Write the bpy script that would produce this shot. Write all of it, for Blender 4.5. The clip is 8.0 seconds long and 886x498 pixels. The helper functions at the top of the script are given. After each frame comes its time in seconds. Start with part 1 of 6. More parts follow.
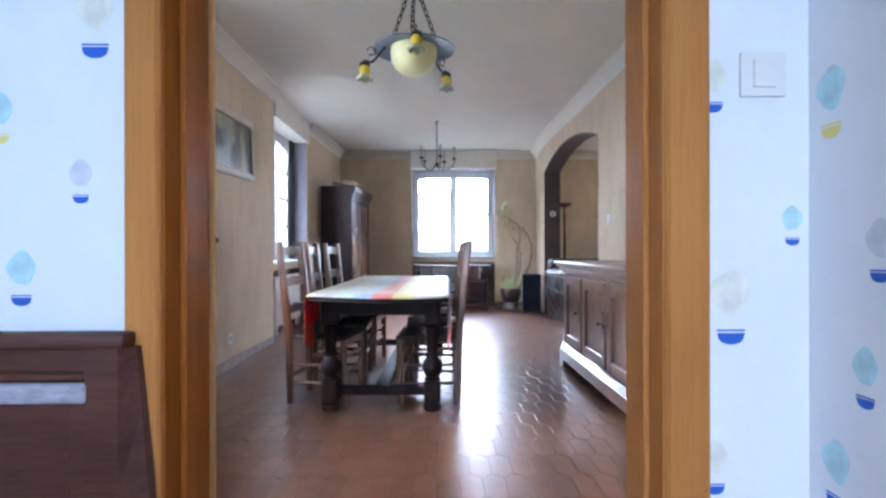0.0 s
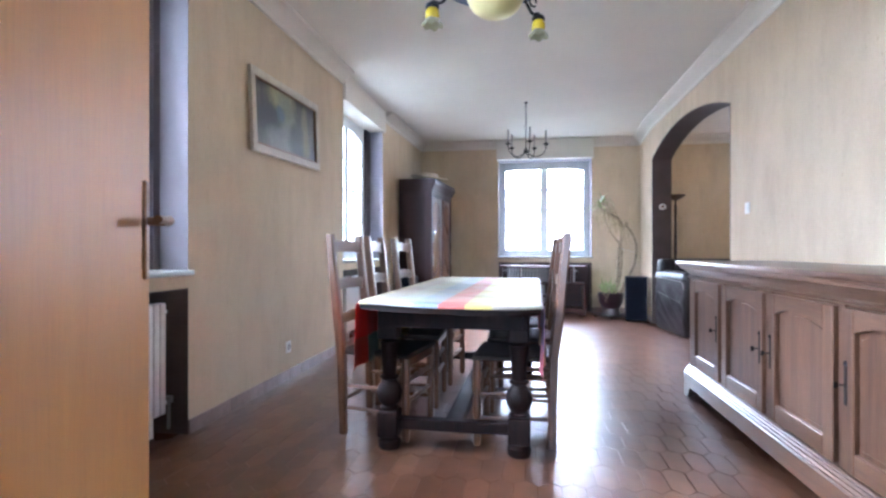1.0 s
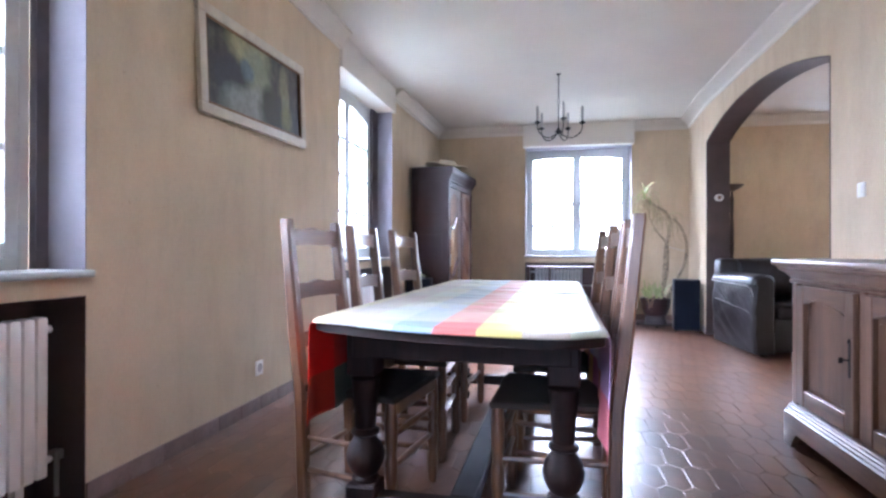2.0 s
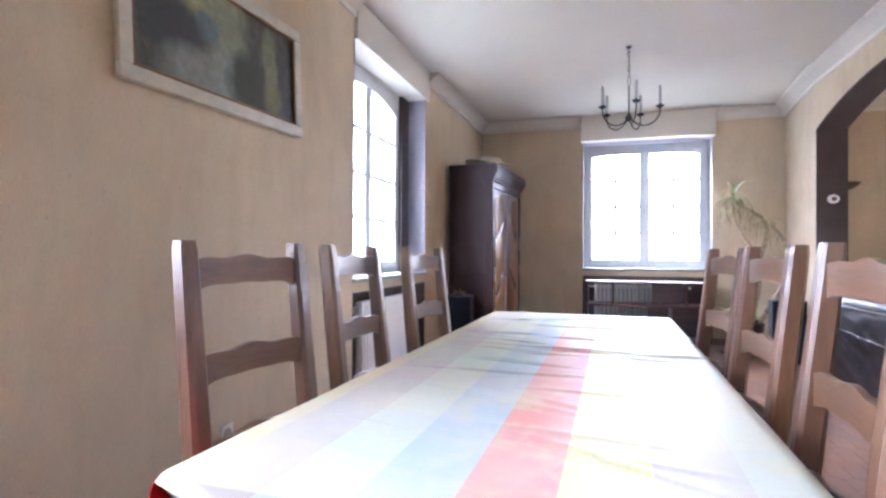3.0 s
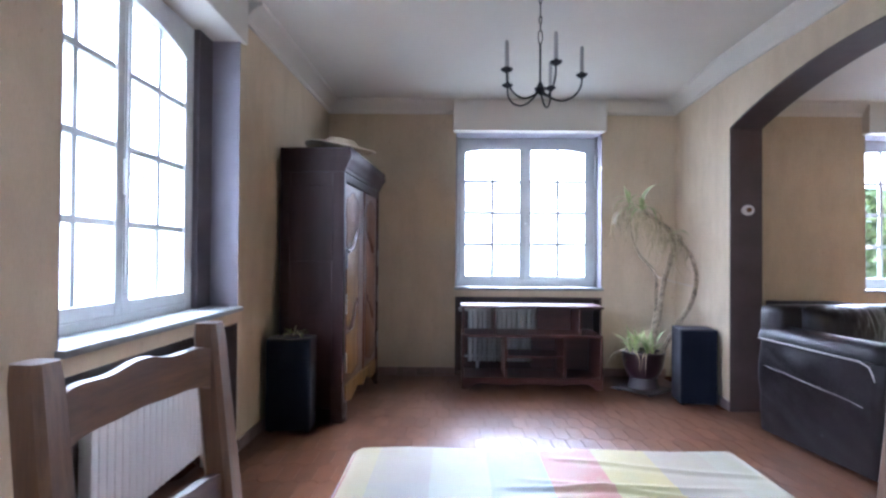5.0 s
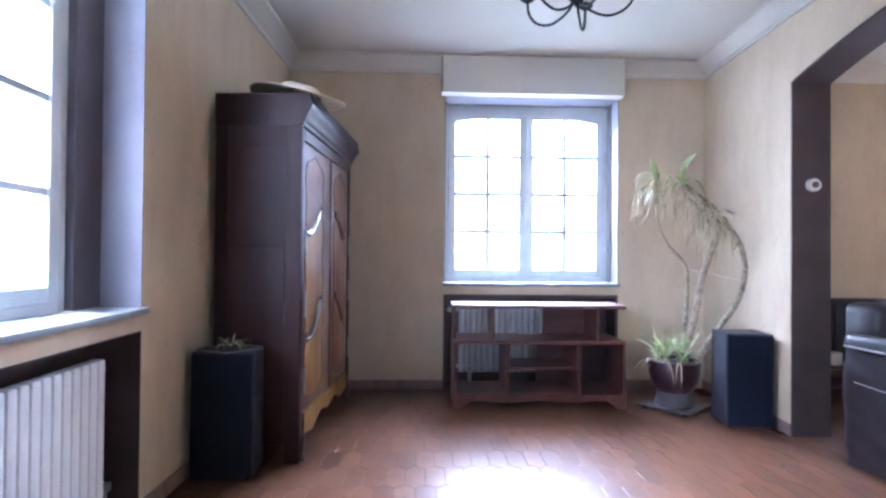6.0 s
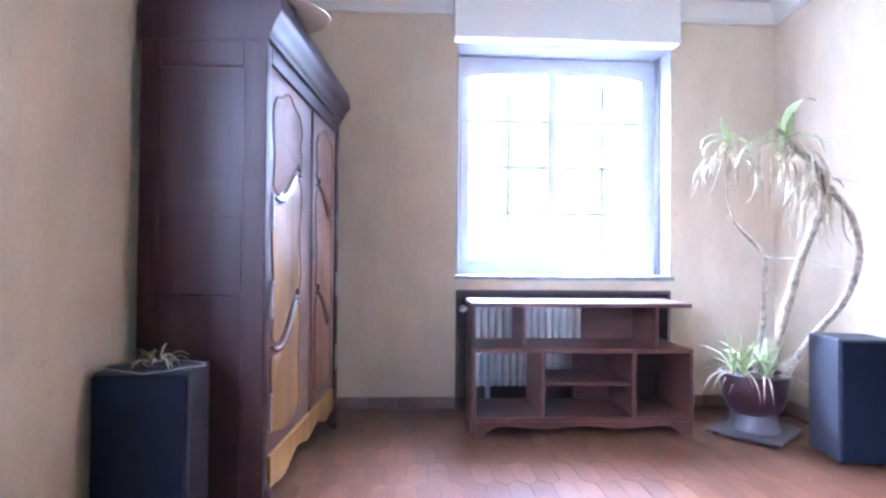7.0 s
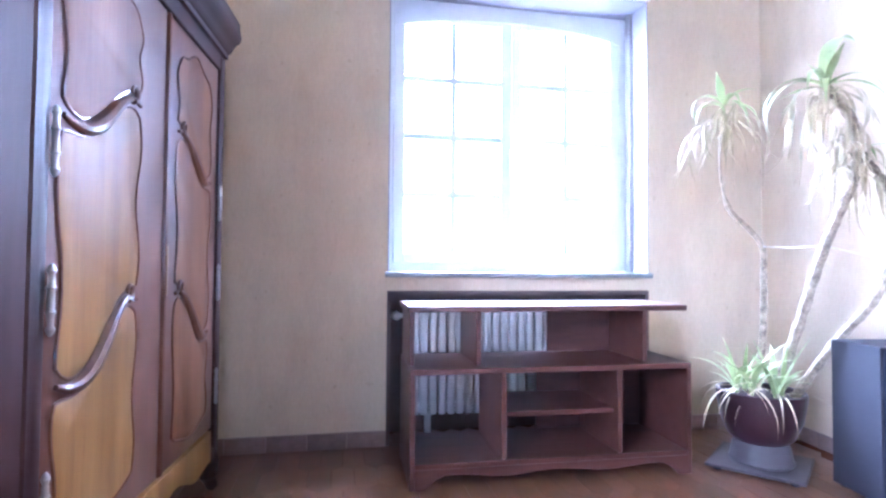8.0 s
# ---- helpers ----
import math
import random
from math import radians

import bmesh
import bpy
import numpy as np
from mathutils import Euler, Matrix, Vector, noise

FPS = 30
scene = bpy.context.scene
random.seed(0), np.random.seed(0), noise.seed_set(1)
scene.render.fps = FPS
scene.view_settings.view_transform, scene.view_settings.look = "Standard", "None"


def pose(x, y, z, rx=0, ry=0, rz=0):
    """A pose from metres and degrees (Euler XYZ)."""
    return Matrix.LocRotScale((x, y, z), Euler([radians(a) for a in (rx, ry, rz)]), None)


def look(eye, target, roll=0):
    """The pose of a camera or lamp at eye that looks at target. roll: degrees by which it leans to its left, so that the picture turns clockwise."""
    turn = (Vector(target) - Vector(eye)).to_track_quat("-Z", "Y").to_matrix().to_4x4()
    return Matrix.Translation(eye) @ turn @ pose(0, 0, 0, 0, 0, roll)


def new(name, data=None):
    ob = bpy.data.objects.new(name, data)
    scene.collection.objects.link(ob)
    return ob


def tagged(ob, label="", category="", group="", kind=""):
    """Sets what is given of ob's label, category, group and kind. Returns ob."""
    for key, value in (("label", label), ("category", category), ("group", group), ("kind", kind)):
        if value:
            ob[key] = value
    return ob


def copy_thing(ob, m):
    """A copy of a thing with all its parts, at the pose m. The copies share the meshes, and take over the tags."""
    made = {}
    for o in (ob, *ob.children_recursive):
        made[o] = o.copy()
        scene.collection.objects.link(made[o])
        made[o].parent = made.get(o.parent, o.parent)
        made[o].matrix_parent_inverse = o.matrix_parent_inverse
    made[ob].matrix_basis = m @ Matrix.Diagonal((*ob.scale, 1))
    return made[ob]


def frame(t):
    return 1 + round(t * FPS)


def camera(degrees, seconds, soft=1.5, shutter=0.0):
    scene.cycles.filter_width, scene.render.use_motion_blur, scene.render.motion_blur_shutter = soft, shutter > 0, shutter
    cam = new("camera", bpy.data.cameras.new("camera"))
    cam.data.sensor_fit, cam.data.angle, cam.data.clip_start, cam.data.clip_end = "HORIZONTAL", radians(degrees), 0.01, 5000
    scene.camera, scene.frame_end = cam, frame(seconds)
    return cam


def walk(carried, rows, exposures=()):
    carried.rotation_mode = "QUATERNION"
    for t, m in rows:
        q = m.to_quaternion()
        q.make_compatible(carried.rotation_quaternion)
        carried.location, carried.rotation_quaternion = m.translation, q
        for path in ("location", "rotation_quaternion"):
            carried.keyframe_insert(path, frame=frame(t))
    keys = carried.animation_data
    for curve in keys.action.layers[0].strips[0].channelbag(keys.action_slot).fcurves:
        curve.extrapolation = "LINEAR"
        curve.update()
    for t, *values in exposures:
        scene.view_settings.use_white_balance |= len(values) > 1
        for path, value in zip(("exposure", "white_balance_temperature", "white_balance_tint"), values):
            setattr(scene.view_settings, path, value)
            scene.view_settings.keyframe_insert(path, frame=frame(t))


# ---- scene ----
cam = camera(79.45, 8.0, soft=2.6)
# seconds, x, y, z, yaw, pitch, roll
ROWS = [
    (0.0, 0.000, 0.000, 1.028, -0.68, -0.01, 0.12),
    (0.5, -0.009, 0.384, 1.006, 6.27, 0.06, 0.07),
    (1.0, 0.001, 0.796, 0.998, 8.80, 0.06, -0.01),
    (1.2, -0.008, 0.977, 0.991, 9.56, 0.04, -0.02),
    (2.3, -0.086, 1.986, 0.951, 13.03, 0.28, -0.11),
    (2.5, -0.099, 2.166, 0.945, 14.62, 0.36, -0.12),
    (3.0, -0.202, 2.656, 1.058, 16.62, 0.47, -0.31),
    (3.5, -0.255, 3.099, 1.135, 15.69, 0.52, -0.44),
    (4.0, -0.354, 3.422, 1.170, 8.22, 0.63, -0.32),
    (4.5, -0.475, 3.753, 1.212, 3.38, 0.60, -0.30),
    (5.0, -0.552, 4.175, 1.201, 0.09, 0.74, -0.40),
    (5.2, -0.570, 4.369, 1.187, -1.32, 0.80, -0.43),
    (6.3, -0.662, 5.399, 1.090, -2.62, 0.64, -0.47),
    (6.5, -0.679, 5.588, 1.074, -2.71, 0.63, -0.47),
    (7.0, -0.736, 6.010, 1.013, -3.43, 0.78, -0.49),
    (7.5, -0.766, 6.454, 0.962, -7.54, 0.94, -0.37),
    (8.0, -0.674, 6.819, 0.922, -10.91, 1.78, -0.43),
]
EXPOSURES = [(0.0, 2.25, 5300, 16), (0.5, 2.62, 4950, 16), (0.8, 2.7, 5100, 16), (1.2, 2.55, 5300, 17), (2.5, 2.68, 5250, 22), (3.0, 2.65, 5500, 23), (3.5, 2.68, 5700, 23), (4.0, 2.53, 5500, 21), (4.5, 2.32, 5350, 19), (5.2, 2.05, 5150, 19), (6.5, 3.27, 4750, 23), (8.0, 3.72, 4600, 26)]
walk(cam, [(t, pose(x, y, z, 90 + pitch, roll, yaw)) for t, x, y, z, yaw, pitch, roll in ROWS], EXPOSURES)

# ---- world and light ----
world = bpy.data.worlds.new("sky")
scene.world = world
world.use_nodes = True
wn = world.node_tree.nodes
sky = wn.new("ShaderNodeTexSky")
sky.sky_type, sky.sun_disc = "NISHITA", False
sky.sun_elevation, sky.sun_rotation = radians(42), radians(200)
sky.air_density, sky.dust_density = 1.0, 3.0
world.node_tree.links.new(sky.outputs[0], wn["Background"].inputs[0])
wn["Background"].inputs[1].default_value = 0.15

sun_data = bpy.data.lights.new("sun", "SUN")
sun_data.energy, sun_data.angle, sun_data.color = 4.0, radians(12), (1.0, 0.96, 0.9)
sun = new("sun", sun_data)
sun.matrix_world = look((0, -20, 24), (0, 0, 0))


def sky_lamp(name, eye, target, w, h, watts, colour):
    """An area lamp that stands in for the sky's light through a window opening."""
    data = bpy.data.lights.new(name, "AREA")
    data.shape, data.size, data.size_y, data.energy, data.color = "RECTANGLE", w, h, watts, colour
    data.spread = radians(150)
    ob = new(name, data)
    ob.matrix_world = look(eye, target)
    return ob


COOL = (0.86, 0.93, 1.0)
sky_lamp("sky_far_window", (0.30, 11.4, 3.1), (0.30, 9.7, 1.5), 1.9, 2.2, 140, COOL)
sky_lamp("sky_side_window_far", (-3.2, 6.85, 3.5), (-1.9, 6.75, 1.5), 3.0, 2.2, 305, COOL)
sky_lamp("sky_side_window_near", (-4.8, 2.80, 2.85), (-1.9, 2.75, 1.5), 3.4, 2.0, 178, COOL)
sky_lamp("sky_living_window", (4.40, 10.9, 2.9), (4.2, 7.0, 0.2), 2.2, 1.8, 370, COOL)
# fill lamp added to brighten the kitchen from an unseen opening
sky_lamp("sky_kitchen_window", (-0.05, -2.45, 1.7), (-0.2, 2, 1.3), 1.6, 1.4, 8.5, (0.50, 0.74, 1.0))

# ---- materials ----
def shader(name):
    m = bpy.data.materials.new(name)
    m.use_nodes = True
    nt = m.node_tree
    return m, nt, nt.nodes["Principled BSDF"]


def node(nt, kind, **values):
    n = nt.nodes.new("ShaderNode" + kind)
    for key, value in values.items():
        n.inputs[key].default_value = value
    return n


def ramp(nt, fac, stops):
    r = nt.nodes.new("ShaderNodeValToRGB")
    while len(r.color_ramp.elements) < len(stops):
        r.color_ramp.elements.new(0.5)
    for e, (at, c) in zip(r.color_ramp.elements, stops):
        e.position, e.color = at, (*c, 1)
    nt.links.new(fac, r.inputs[0])
    return r.outputs[0]


def blend(nt, fac, a, b, how="MIX"):
    m = nt.nodes.new("ShaderNodeMix")
    m.data_type, m.blend_type = "RGBA", how
    for value, slot in ((fac, 0), (a, 6), (b, 7)):
        if isinstance(value, (int, float)):
            m.inputs[slot].default_value = value
        elif isinstance(value, tuple):
            m.inputs[slot].default_value = (*value, 1)
        else:
            nt.links.new(value, m.inputs[slot])
    return m.outputs[2]


def coords(nt, scale=(1, 1, 1), which="Object", turn=(0, 0, 0)):
    t = nt.nodes.new("ShaderNodeTexCoord")
    m = nt.nodes.new("ShaderNodeMapping")
    m.inputs["Scale"].default_value = scale
    m.inputs["Rotation"].default_value = turn
    nt.links.new(t.outputs[which], m.inputs[0])
    return m.outputs[0]


def noisy(nt, vec, scale, detail=4, rough=0.55):
    n = node(nt, "TexNoise", Scale=scale, Detail=detail, Roughness=rough)
    nt.links.new(vec, n.inputs["Vector"])
    return n.outputs[0]


def relief(nt, bsdf, height, strength, distance=0.01):
    b = node(nt, "Bump", Strength=strength, Distance=distance)
    nt.links.new(height, b.inputs["Height"])
    nt.links.new(b.outputs[0], bsdf.inputs["Normal"])


def gloss(rough, less, more):
    """The range of roughness over a surface, kept wholly polished or wholly satin."""
    lo, hi = max(0.04, rough - less), min(1, rough + more)
    return (max(lo, 0.285), max(hi, 0.33)) if rough >= 0.24 else (lo, min(hi, 0.266))


def plain(name, colour, rough=0.5, metal=0.0, var=0.12, big=3.0, fine=60.0, bump=0.08, stretch=(1, 1, 1), spec=0.5, coat=0.0, per_object=0.0):
    """A surface with broad blotches, fine grain and fine relief."""
    m, nt, b = shader(name)
    v = coords(nt, stretch)
    lo = tuple(c * (1 - var) for c in colour)
    hi = tuple(min(1, c * (1 + var)) for c in colour)
    broad = ramp(nt, noisy(nt, v, big), [(0.3, lo), (0.7, hi)])
    grain = noisy(nt, v, fine, 3)
    shade = ramp(nt, grain, [(0.25, (1 - var,) * 3), (0.75, (1, 1, 1))])
    colour_out = blend(nt, 0.6, broad, shade, "MULTIPLY")
    if per_object:
        info = nt.nodes.new("ShaderNodeObjectInfo")
        tint = ramp(nt, info.outputs["Random"], [(0, (1 - per_object,) * 3), (1, (1, 1, 1))])
        colour_out = blend(nt, 1.0, colour_out, tint, "MULTIPLY")
    nt.links.new(colour_out, b.inputs["Base Color"])
    r = nt.nodes.new("ShaderNodeMapRange")
    r.inputs[3].default_value, r.inputs[4].default_value = gloss(rough, 0.08, 0.1)
    nt.links.new(noisy(nt, v, big * 4), r.inputs[0])
    nt.links.new(r.outputs[0], b.inputs["Roughness"])
    b.inputs["Metallic"].default_value = metal
    b.inputs["Specular IOR Level"].default_value = spec
    b.inputs["Coat Weight"].default_value, b.inputs["Coat Roughness"].default_value = coat, 0.29
    if bump:
        relief(nt, b, grain, bump)
    return m


def timber(name, dark, light, along="Z", rough=0.35, scale=1.0, coat=0.0, bump=0.15, per_object=0.1, pore=0.55, spec=0.5):
    """Wood with grain along one axis, broad tone changes and pores."""
    m, nt, b = shader(name)
    s = {"X": (0.6, 9, 9), "Y": (9, 0.6, 9), "Z": (9, 9, 0.6)}[along]
    v = coords(nt, tuple(k * scale for k in s))
    rings = noisy(nt, v, 2.2, 8, 0.62)
    base = ramp(nt, rings, [(0.28, dark), (0.5, tuple((a + c) / 2 for a, c in zip(dark, light))), (0.72, light)])
    pores = noisy(nt, coords(nt, tuple(k * 6 * scale for k in s)), 4.0, 3, 0.7)
    base = blend(nt, pore, base, ramp(nt, pores, [(0.32, (0.45, 0.42, 0.4)), (0.55, (1, 1, 1))]), "MULTIPLY")
    wear = noisy(nt, coords(nt), 2.3, 3)
    base = blend(nt, 0.5, base, ramp(nt, wear, [(0.3, (0.7, 0.68, 0.66)), (0.65, (1, 1, 1))]), "MULTIPLY")
    if per_object:
        info = nt.nodes.new("ShaderNodeObjectInfo")
        base = blend(nt, 1.0, base, ramp(nt, info.outputs["Random"], [(0, (1 - per_object,) * 3), (1, (1, 1, 1))]), "MULTIPLY")
    nt.links.new(base, b.inputs["Base Color"])
    r = nt.nodes.new("ShaderNodeMapRange")
    r.inputs[3].default_value, r.inputs[4].default_value = gloss(rough, 0.1, 0.14)
    nt.links.new(wear, r.inputs[0])
    nt.links.new(r.outputs[0], b.inputs["Roughness"])
    b.inputs["Specular IOR Level"].default_value = spec
    b.inputs["Coat Weight"].default_value, b.inputs["Coat Roughness"].default_value = coat, 0.29
    relief(nt, b, pores, bump, 0.004)
    return m


def wall_paper(name, colour, rough=0.85):
    """Matt sand-coloured fibre paper with small flecks and broad unevenness."""
    m, nt, b = shader(name)
    v = coords(nt)
    lo, hi = tuple(c * k for c, k in zip(colour, (0.88, 0.87, 0.86))), tuple(min(1, c * 1.08) for c in colour)
    broad = ramp(nt, noisy(nt, v, 1.1, 5), [(0.3, lo), (0.7, hi)])
    fibre = noisy(nt, coords(nt, (60, 60, 14)), 3.0, 4, 0.7)
    flecks = noisy(nt, coords(nt, (1, 1, 0.7)), 30.0, 2)
    out = blend(nt, 0.5, broad, ramp(nt, fibre, [(0.3, (0.8, 0.78, 0.75)), (0.65, (1, 1, 1))]), "MULTIPLY")
    out = blend(nt, 0.38, out, ramp(nt, flecks, [(0.22, (0.62, 0.56, 0.50)), (0.33, (1, 1, 1))]), "MULTIPLY")
    stains = noisy(nt, coords(nt, (2.2, 2.2, 0.7)), 2.6, 6, 0.65)
    out = blend(nt, 0.55, out, ramp(nt, stains, [(0.30, (0.80, 0.78, 0.77)), (0.56, (1, 1, 1))]), "MULTIPLY")
    nt.links.new(out, b.inputs["Base Color"])
    b.inputs["Roughness"].default_value = rough
    b.inputs["Specular IOR Level"].default_value = 0.25
    relief(nt, b, fibre, 0.35, 0.004)
    return m


def glass(name, tint=(1, 1, 1), rough=0.0):
    m, nt, b = shader(name)
    b.inputs["Base Color"].default_value = (*tint, 1)
    b.inputs["Transmission Weight"].default_value, b.inputs["Roughness"].default_value = 1.0, rough
    b.inputs["IOR"].default_value = 1.45
    return m


def clay_tiles(name):
    """Glazed terracotta: each tile its own tone, soft flames of darker clay."""
    m, nt, b = shader(name)
    v = coords(nt)
    geo = nt.nodes.new("ShaderNodeNewGeometry")
    info = nt.nodes.new("ShaderNodeObjectInfo")
    add = nt.nodes.new("ShaderNodeMath")
    add.operation = "ADD"
    nt.links.new(geo.outputs["Random Per Island"], add.inputs[0])
    nt.links.new(info.outputs["Random"], add.inputs[1])
    part_of = nt.nodes.new("ShaderNodeMath")
    part_of.operation = "FRACT"
    nt.links.new(add.outputs[0], part_of.inputs[0])
    tone = ramp(nt, part_of.outputs[0], [(0.0, (0.126, 0.054, 0.027)), (0.5, (0.158, 0.070, 0.035)), (1.0, (0.195, 0.091, 0.047))])
    flame = noisy(nt, v, 9.0, 5)
    out = blend(nt, 0.6, tone, ramp(nt, flame, [(0.3, (0.5, 0.44, 0.42)), (0.7, (1, 1, 1))]), "MULTIPLY")
    out = blend(nt, 0.4, out, ramp(nt, noisy(nt, v, 0.9, 4), [(0.3, (0.68, 0.62, 0.62)), (0.7, (1, 1, 1))]), "MULTIPLY")
    nt.links.new(out, b.inputs["Base Color"])
    r = nt.nodes.new("ShaderNodeMapRange")
    r.inputs[3].default_value, r.inputs[4].default_value = 0.285, 0.315
    b.inputs["Specular IOR Level"].default_value = 0.55
    nt.links.new(noisy(nt, v, 5.0, 4), r.inputs[0])
    nt.links.new(r.outputs[0], b.inputs["Roughness"])
    relief(nt, b, noisy(nt, coords(nt, (1, 1, 1)), 22.0, 2), 0.03, 0.002)
    return m


def oilcloth(name):
    """Checked coloured cloth: wide stripes along the table, paler bands across it."""
    m, nt, b = shader(name)
    t = nt.nodes.new("ShaderNodeTexCoord")
    sep = nt.nodes.new("ShaderNodeSeparateXYZ")
    nt.links.new(t.outputs["UV"], sep.inputs[0])
    width = 1.528
    lines = [(-0.764, (0.45, 0.02, 0.012)), (-0.434, (0.72, 0.64, 0.40)), (-0.38, (0.58, 0.54, 0.52)), (-0.26, (0.62, 0.67, 0.61)), (-0.14, (0.46, 0.57, 0.68)), (-0.02, (0.74, 0.30, 0.27)),
             (0.10, (0.76, 0.68, 0.32)), (0.22, (0.62, 0.57, 0.51)), (0.34, (0.64, 0.67, 0.58)), (0.434, (0.55, 0.50, 0.68))]
    r = nt.nodes.new("ShaderNodeValToRGB")
    r.color_ramp.interpolation = "CONSTANT"
    while len(r.color_ramp.elements) < len(lines):
        r.color_ramp.elements.new(0.5)
    for e, (x, c) in zip(r.color_ramp.elements, lines):
        e.position, e.color = (x + width / 2) / width, (*c, 1)
    nt.links.new(sep.outputs[0], r.inputs[0])

    def banded(colours):
        k = nt.nodes.new("ShaderNodeValToRGB")
        k.color_ramp.interpolation = "CONSTANT"
        while len(k.color_ramp.elements) < len(colours):
            k.color_ramp.elements.new(0.5)
        for i, c in enumerate(colours):
            k.color_ramp.elements[i].position, k.color_ramp.elements[i].color = i / len(colours), (*c, 1)
        nt.links.new(sep.outputs[1], k.inputs[0])
        return k.outputs[0]

    across = banded([(1.0, 0.97, 0.92), (0.92, 0.95, 1.0), (1.0, 0.98, 0.94), (1.0, 0.93, 0.90), (0.94, 1.0, 0.95), (1.0, 0.98, 0.92), (0.95, 0.94, 1.0), (1.0, 0.96, 0.90), (0.96, 1.0, 1.0), (1.0, 0.97, 0.94)])
    out = blend(nt, 1.0, r.outputs[0], across, "MULTIPLY")
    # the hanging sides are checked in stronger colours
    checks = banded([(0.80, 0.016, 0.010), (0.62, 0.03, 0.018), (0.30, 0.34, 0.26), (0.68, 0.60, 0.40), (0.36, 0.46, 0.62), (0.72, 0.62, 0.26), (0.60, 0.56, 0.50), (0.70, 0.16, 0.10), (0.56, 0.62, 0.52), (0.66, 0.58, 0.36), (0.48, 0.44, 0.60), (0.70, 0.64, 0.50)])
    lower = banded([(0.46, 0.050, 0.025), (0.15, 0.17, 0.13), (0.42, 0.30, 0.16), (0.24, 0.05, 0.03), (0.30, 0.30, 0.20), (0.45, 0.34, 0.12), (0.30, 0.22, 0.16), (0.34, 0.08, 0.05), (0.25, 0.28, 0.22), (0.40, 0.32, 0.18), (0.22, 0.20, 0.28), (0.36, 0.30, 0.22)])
    lilac = banded([(0.46, 0.34, 0.58), (0.52, 0.40, 0.58), (0.58, 0.52, 0.60), (0.40, 0.40, 0.60), (0.50, 0.56, 0.60), (0.58, 0.38, 0.46), (0.46, 0.40, 0.60), (0.60, 0.54, 0.40), (0.44, 0.40, 0.56), (0.56, 0.42, 0.52)])
    rose = banded([(0.58, 0.16, 0.20), (0.60, 0.22, 0.09), (0.50, 0.16, 0.24), (0.60, 0.36, 0.12), (0.46, 0.14, 0.20), (0.54, 0.30, 0.16), (0.56, 0.16, 0.18), (0.58, 0.34, 0.18), (0.46, 0.18, 0.26), (0.56, 0.24, 0.14)])
    rows = node(nt, "Math")
    rows.operation = "ABSOLUTE"
    shift = node(nt, "Math")
    shift.operation, shift.inputs[1].default_value = "SUBTRACT", 0.5
    nt.links.new(sep.outputs[0], shift.inputs[0])
    nt.links.new(shift.outputs[0], rows.inputs[0])
    edge = nt.nodes.new("ShaderNodeValToRGB")
    edge.color_ramp.interpolation = "CONSTANT"
    edge.color_ramp.elements.new(0.5)
    for e, (at, c) in zip(edge.color_ramp.elements, ((0.0, 0.0), (0.2845, 1.0), (0.6, 1.0))):
        e.position, e.color = at, (c, c, c, 1)
    nt.links.new(rows.outputs[0], edge.inputs[0])
    v = coords(nt)
    faded = noisy(nt, v, 6.0, 5)
    out = blend(nt, ramp(nt, faded, [(0.35, (0.08, 0.08, 0.08)), (0.68, (0.5, 0.5, 0.5))]), out, (0.70, 0.66, 0.54))
    spots = noisy(nt, coords(nt, (1.0, 0.6, 1.0)), 11.0, 5, 0.65)
    out = blend(nt, ramp(nt, spots, [(0.52, (0, 0, 0)), (0.66, (0.45, 0.45, 0.45))]), out, (0.66, 0.64, 0.40))
    right = node(nt, "Math")
    right.operation, right.inputs[1].default_value = "GREATER_THAN", 0.5
    nt.links.new(sep.outputs[0], right.inputs[0])
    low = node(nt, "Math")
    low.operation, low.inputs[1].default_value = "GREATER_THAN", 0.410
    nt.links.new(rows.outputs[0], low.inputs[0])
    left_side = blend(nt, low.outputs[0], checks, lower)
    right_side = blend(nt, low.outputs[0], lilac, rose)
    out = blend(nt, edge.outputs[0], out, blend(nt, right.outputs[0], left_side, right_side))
    # the stripes are deeper in colour at the near end too
    y_local = node(nt, "SeparateXYZ")
    nt.links.new(t.outputs["Object"], y_local.inputs[0])
    near_end = node(nt, "Math")
    near_end.operation, near_end.inputs[1].default_value = "LESS_THAN", -1.066
    nt.links.new(y_local.outputs[1], near_end.inputs[0])
    deep = blend(nt, 0.5, r.outputs[0], r.outputs[0], "MULTIPLY")
    on_top = node(nt, "Math")
    on_top.operation = "MULTIPLY"
    inside = node(nt, "Math")
    inside.operation, inside.inputs[1].default_value = "LESS_THAN", 0.2845
    nt.links.new(rows.outputs[0], inside.inputs[0])
    nt.links.new(near_end.outputs[0], on_top.inputs[0])
    nt.links.new(inside.outputs[0], on_top.inputs[1])
    out = blend(nt, on_top.outputs[0], out, deep)
    out = blend(nt, 1.0, out, (0.81, 0.79, 0.745), "MULTIPLY")
    weave = noisy(nt, v, 300.0, 2)
    nt.links.new(out, b.inputs["Base Color"])
    b.inputs["Roughness"].default_value = 0.50
    b.inputs["Specular IOR Level"].default_value = 0.2
    relief(nt, b, weave, 0.1, 0.002)
    return m


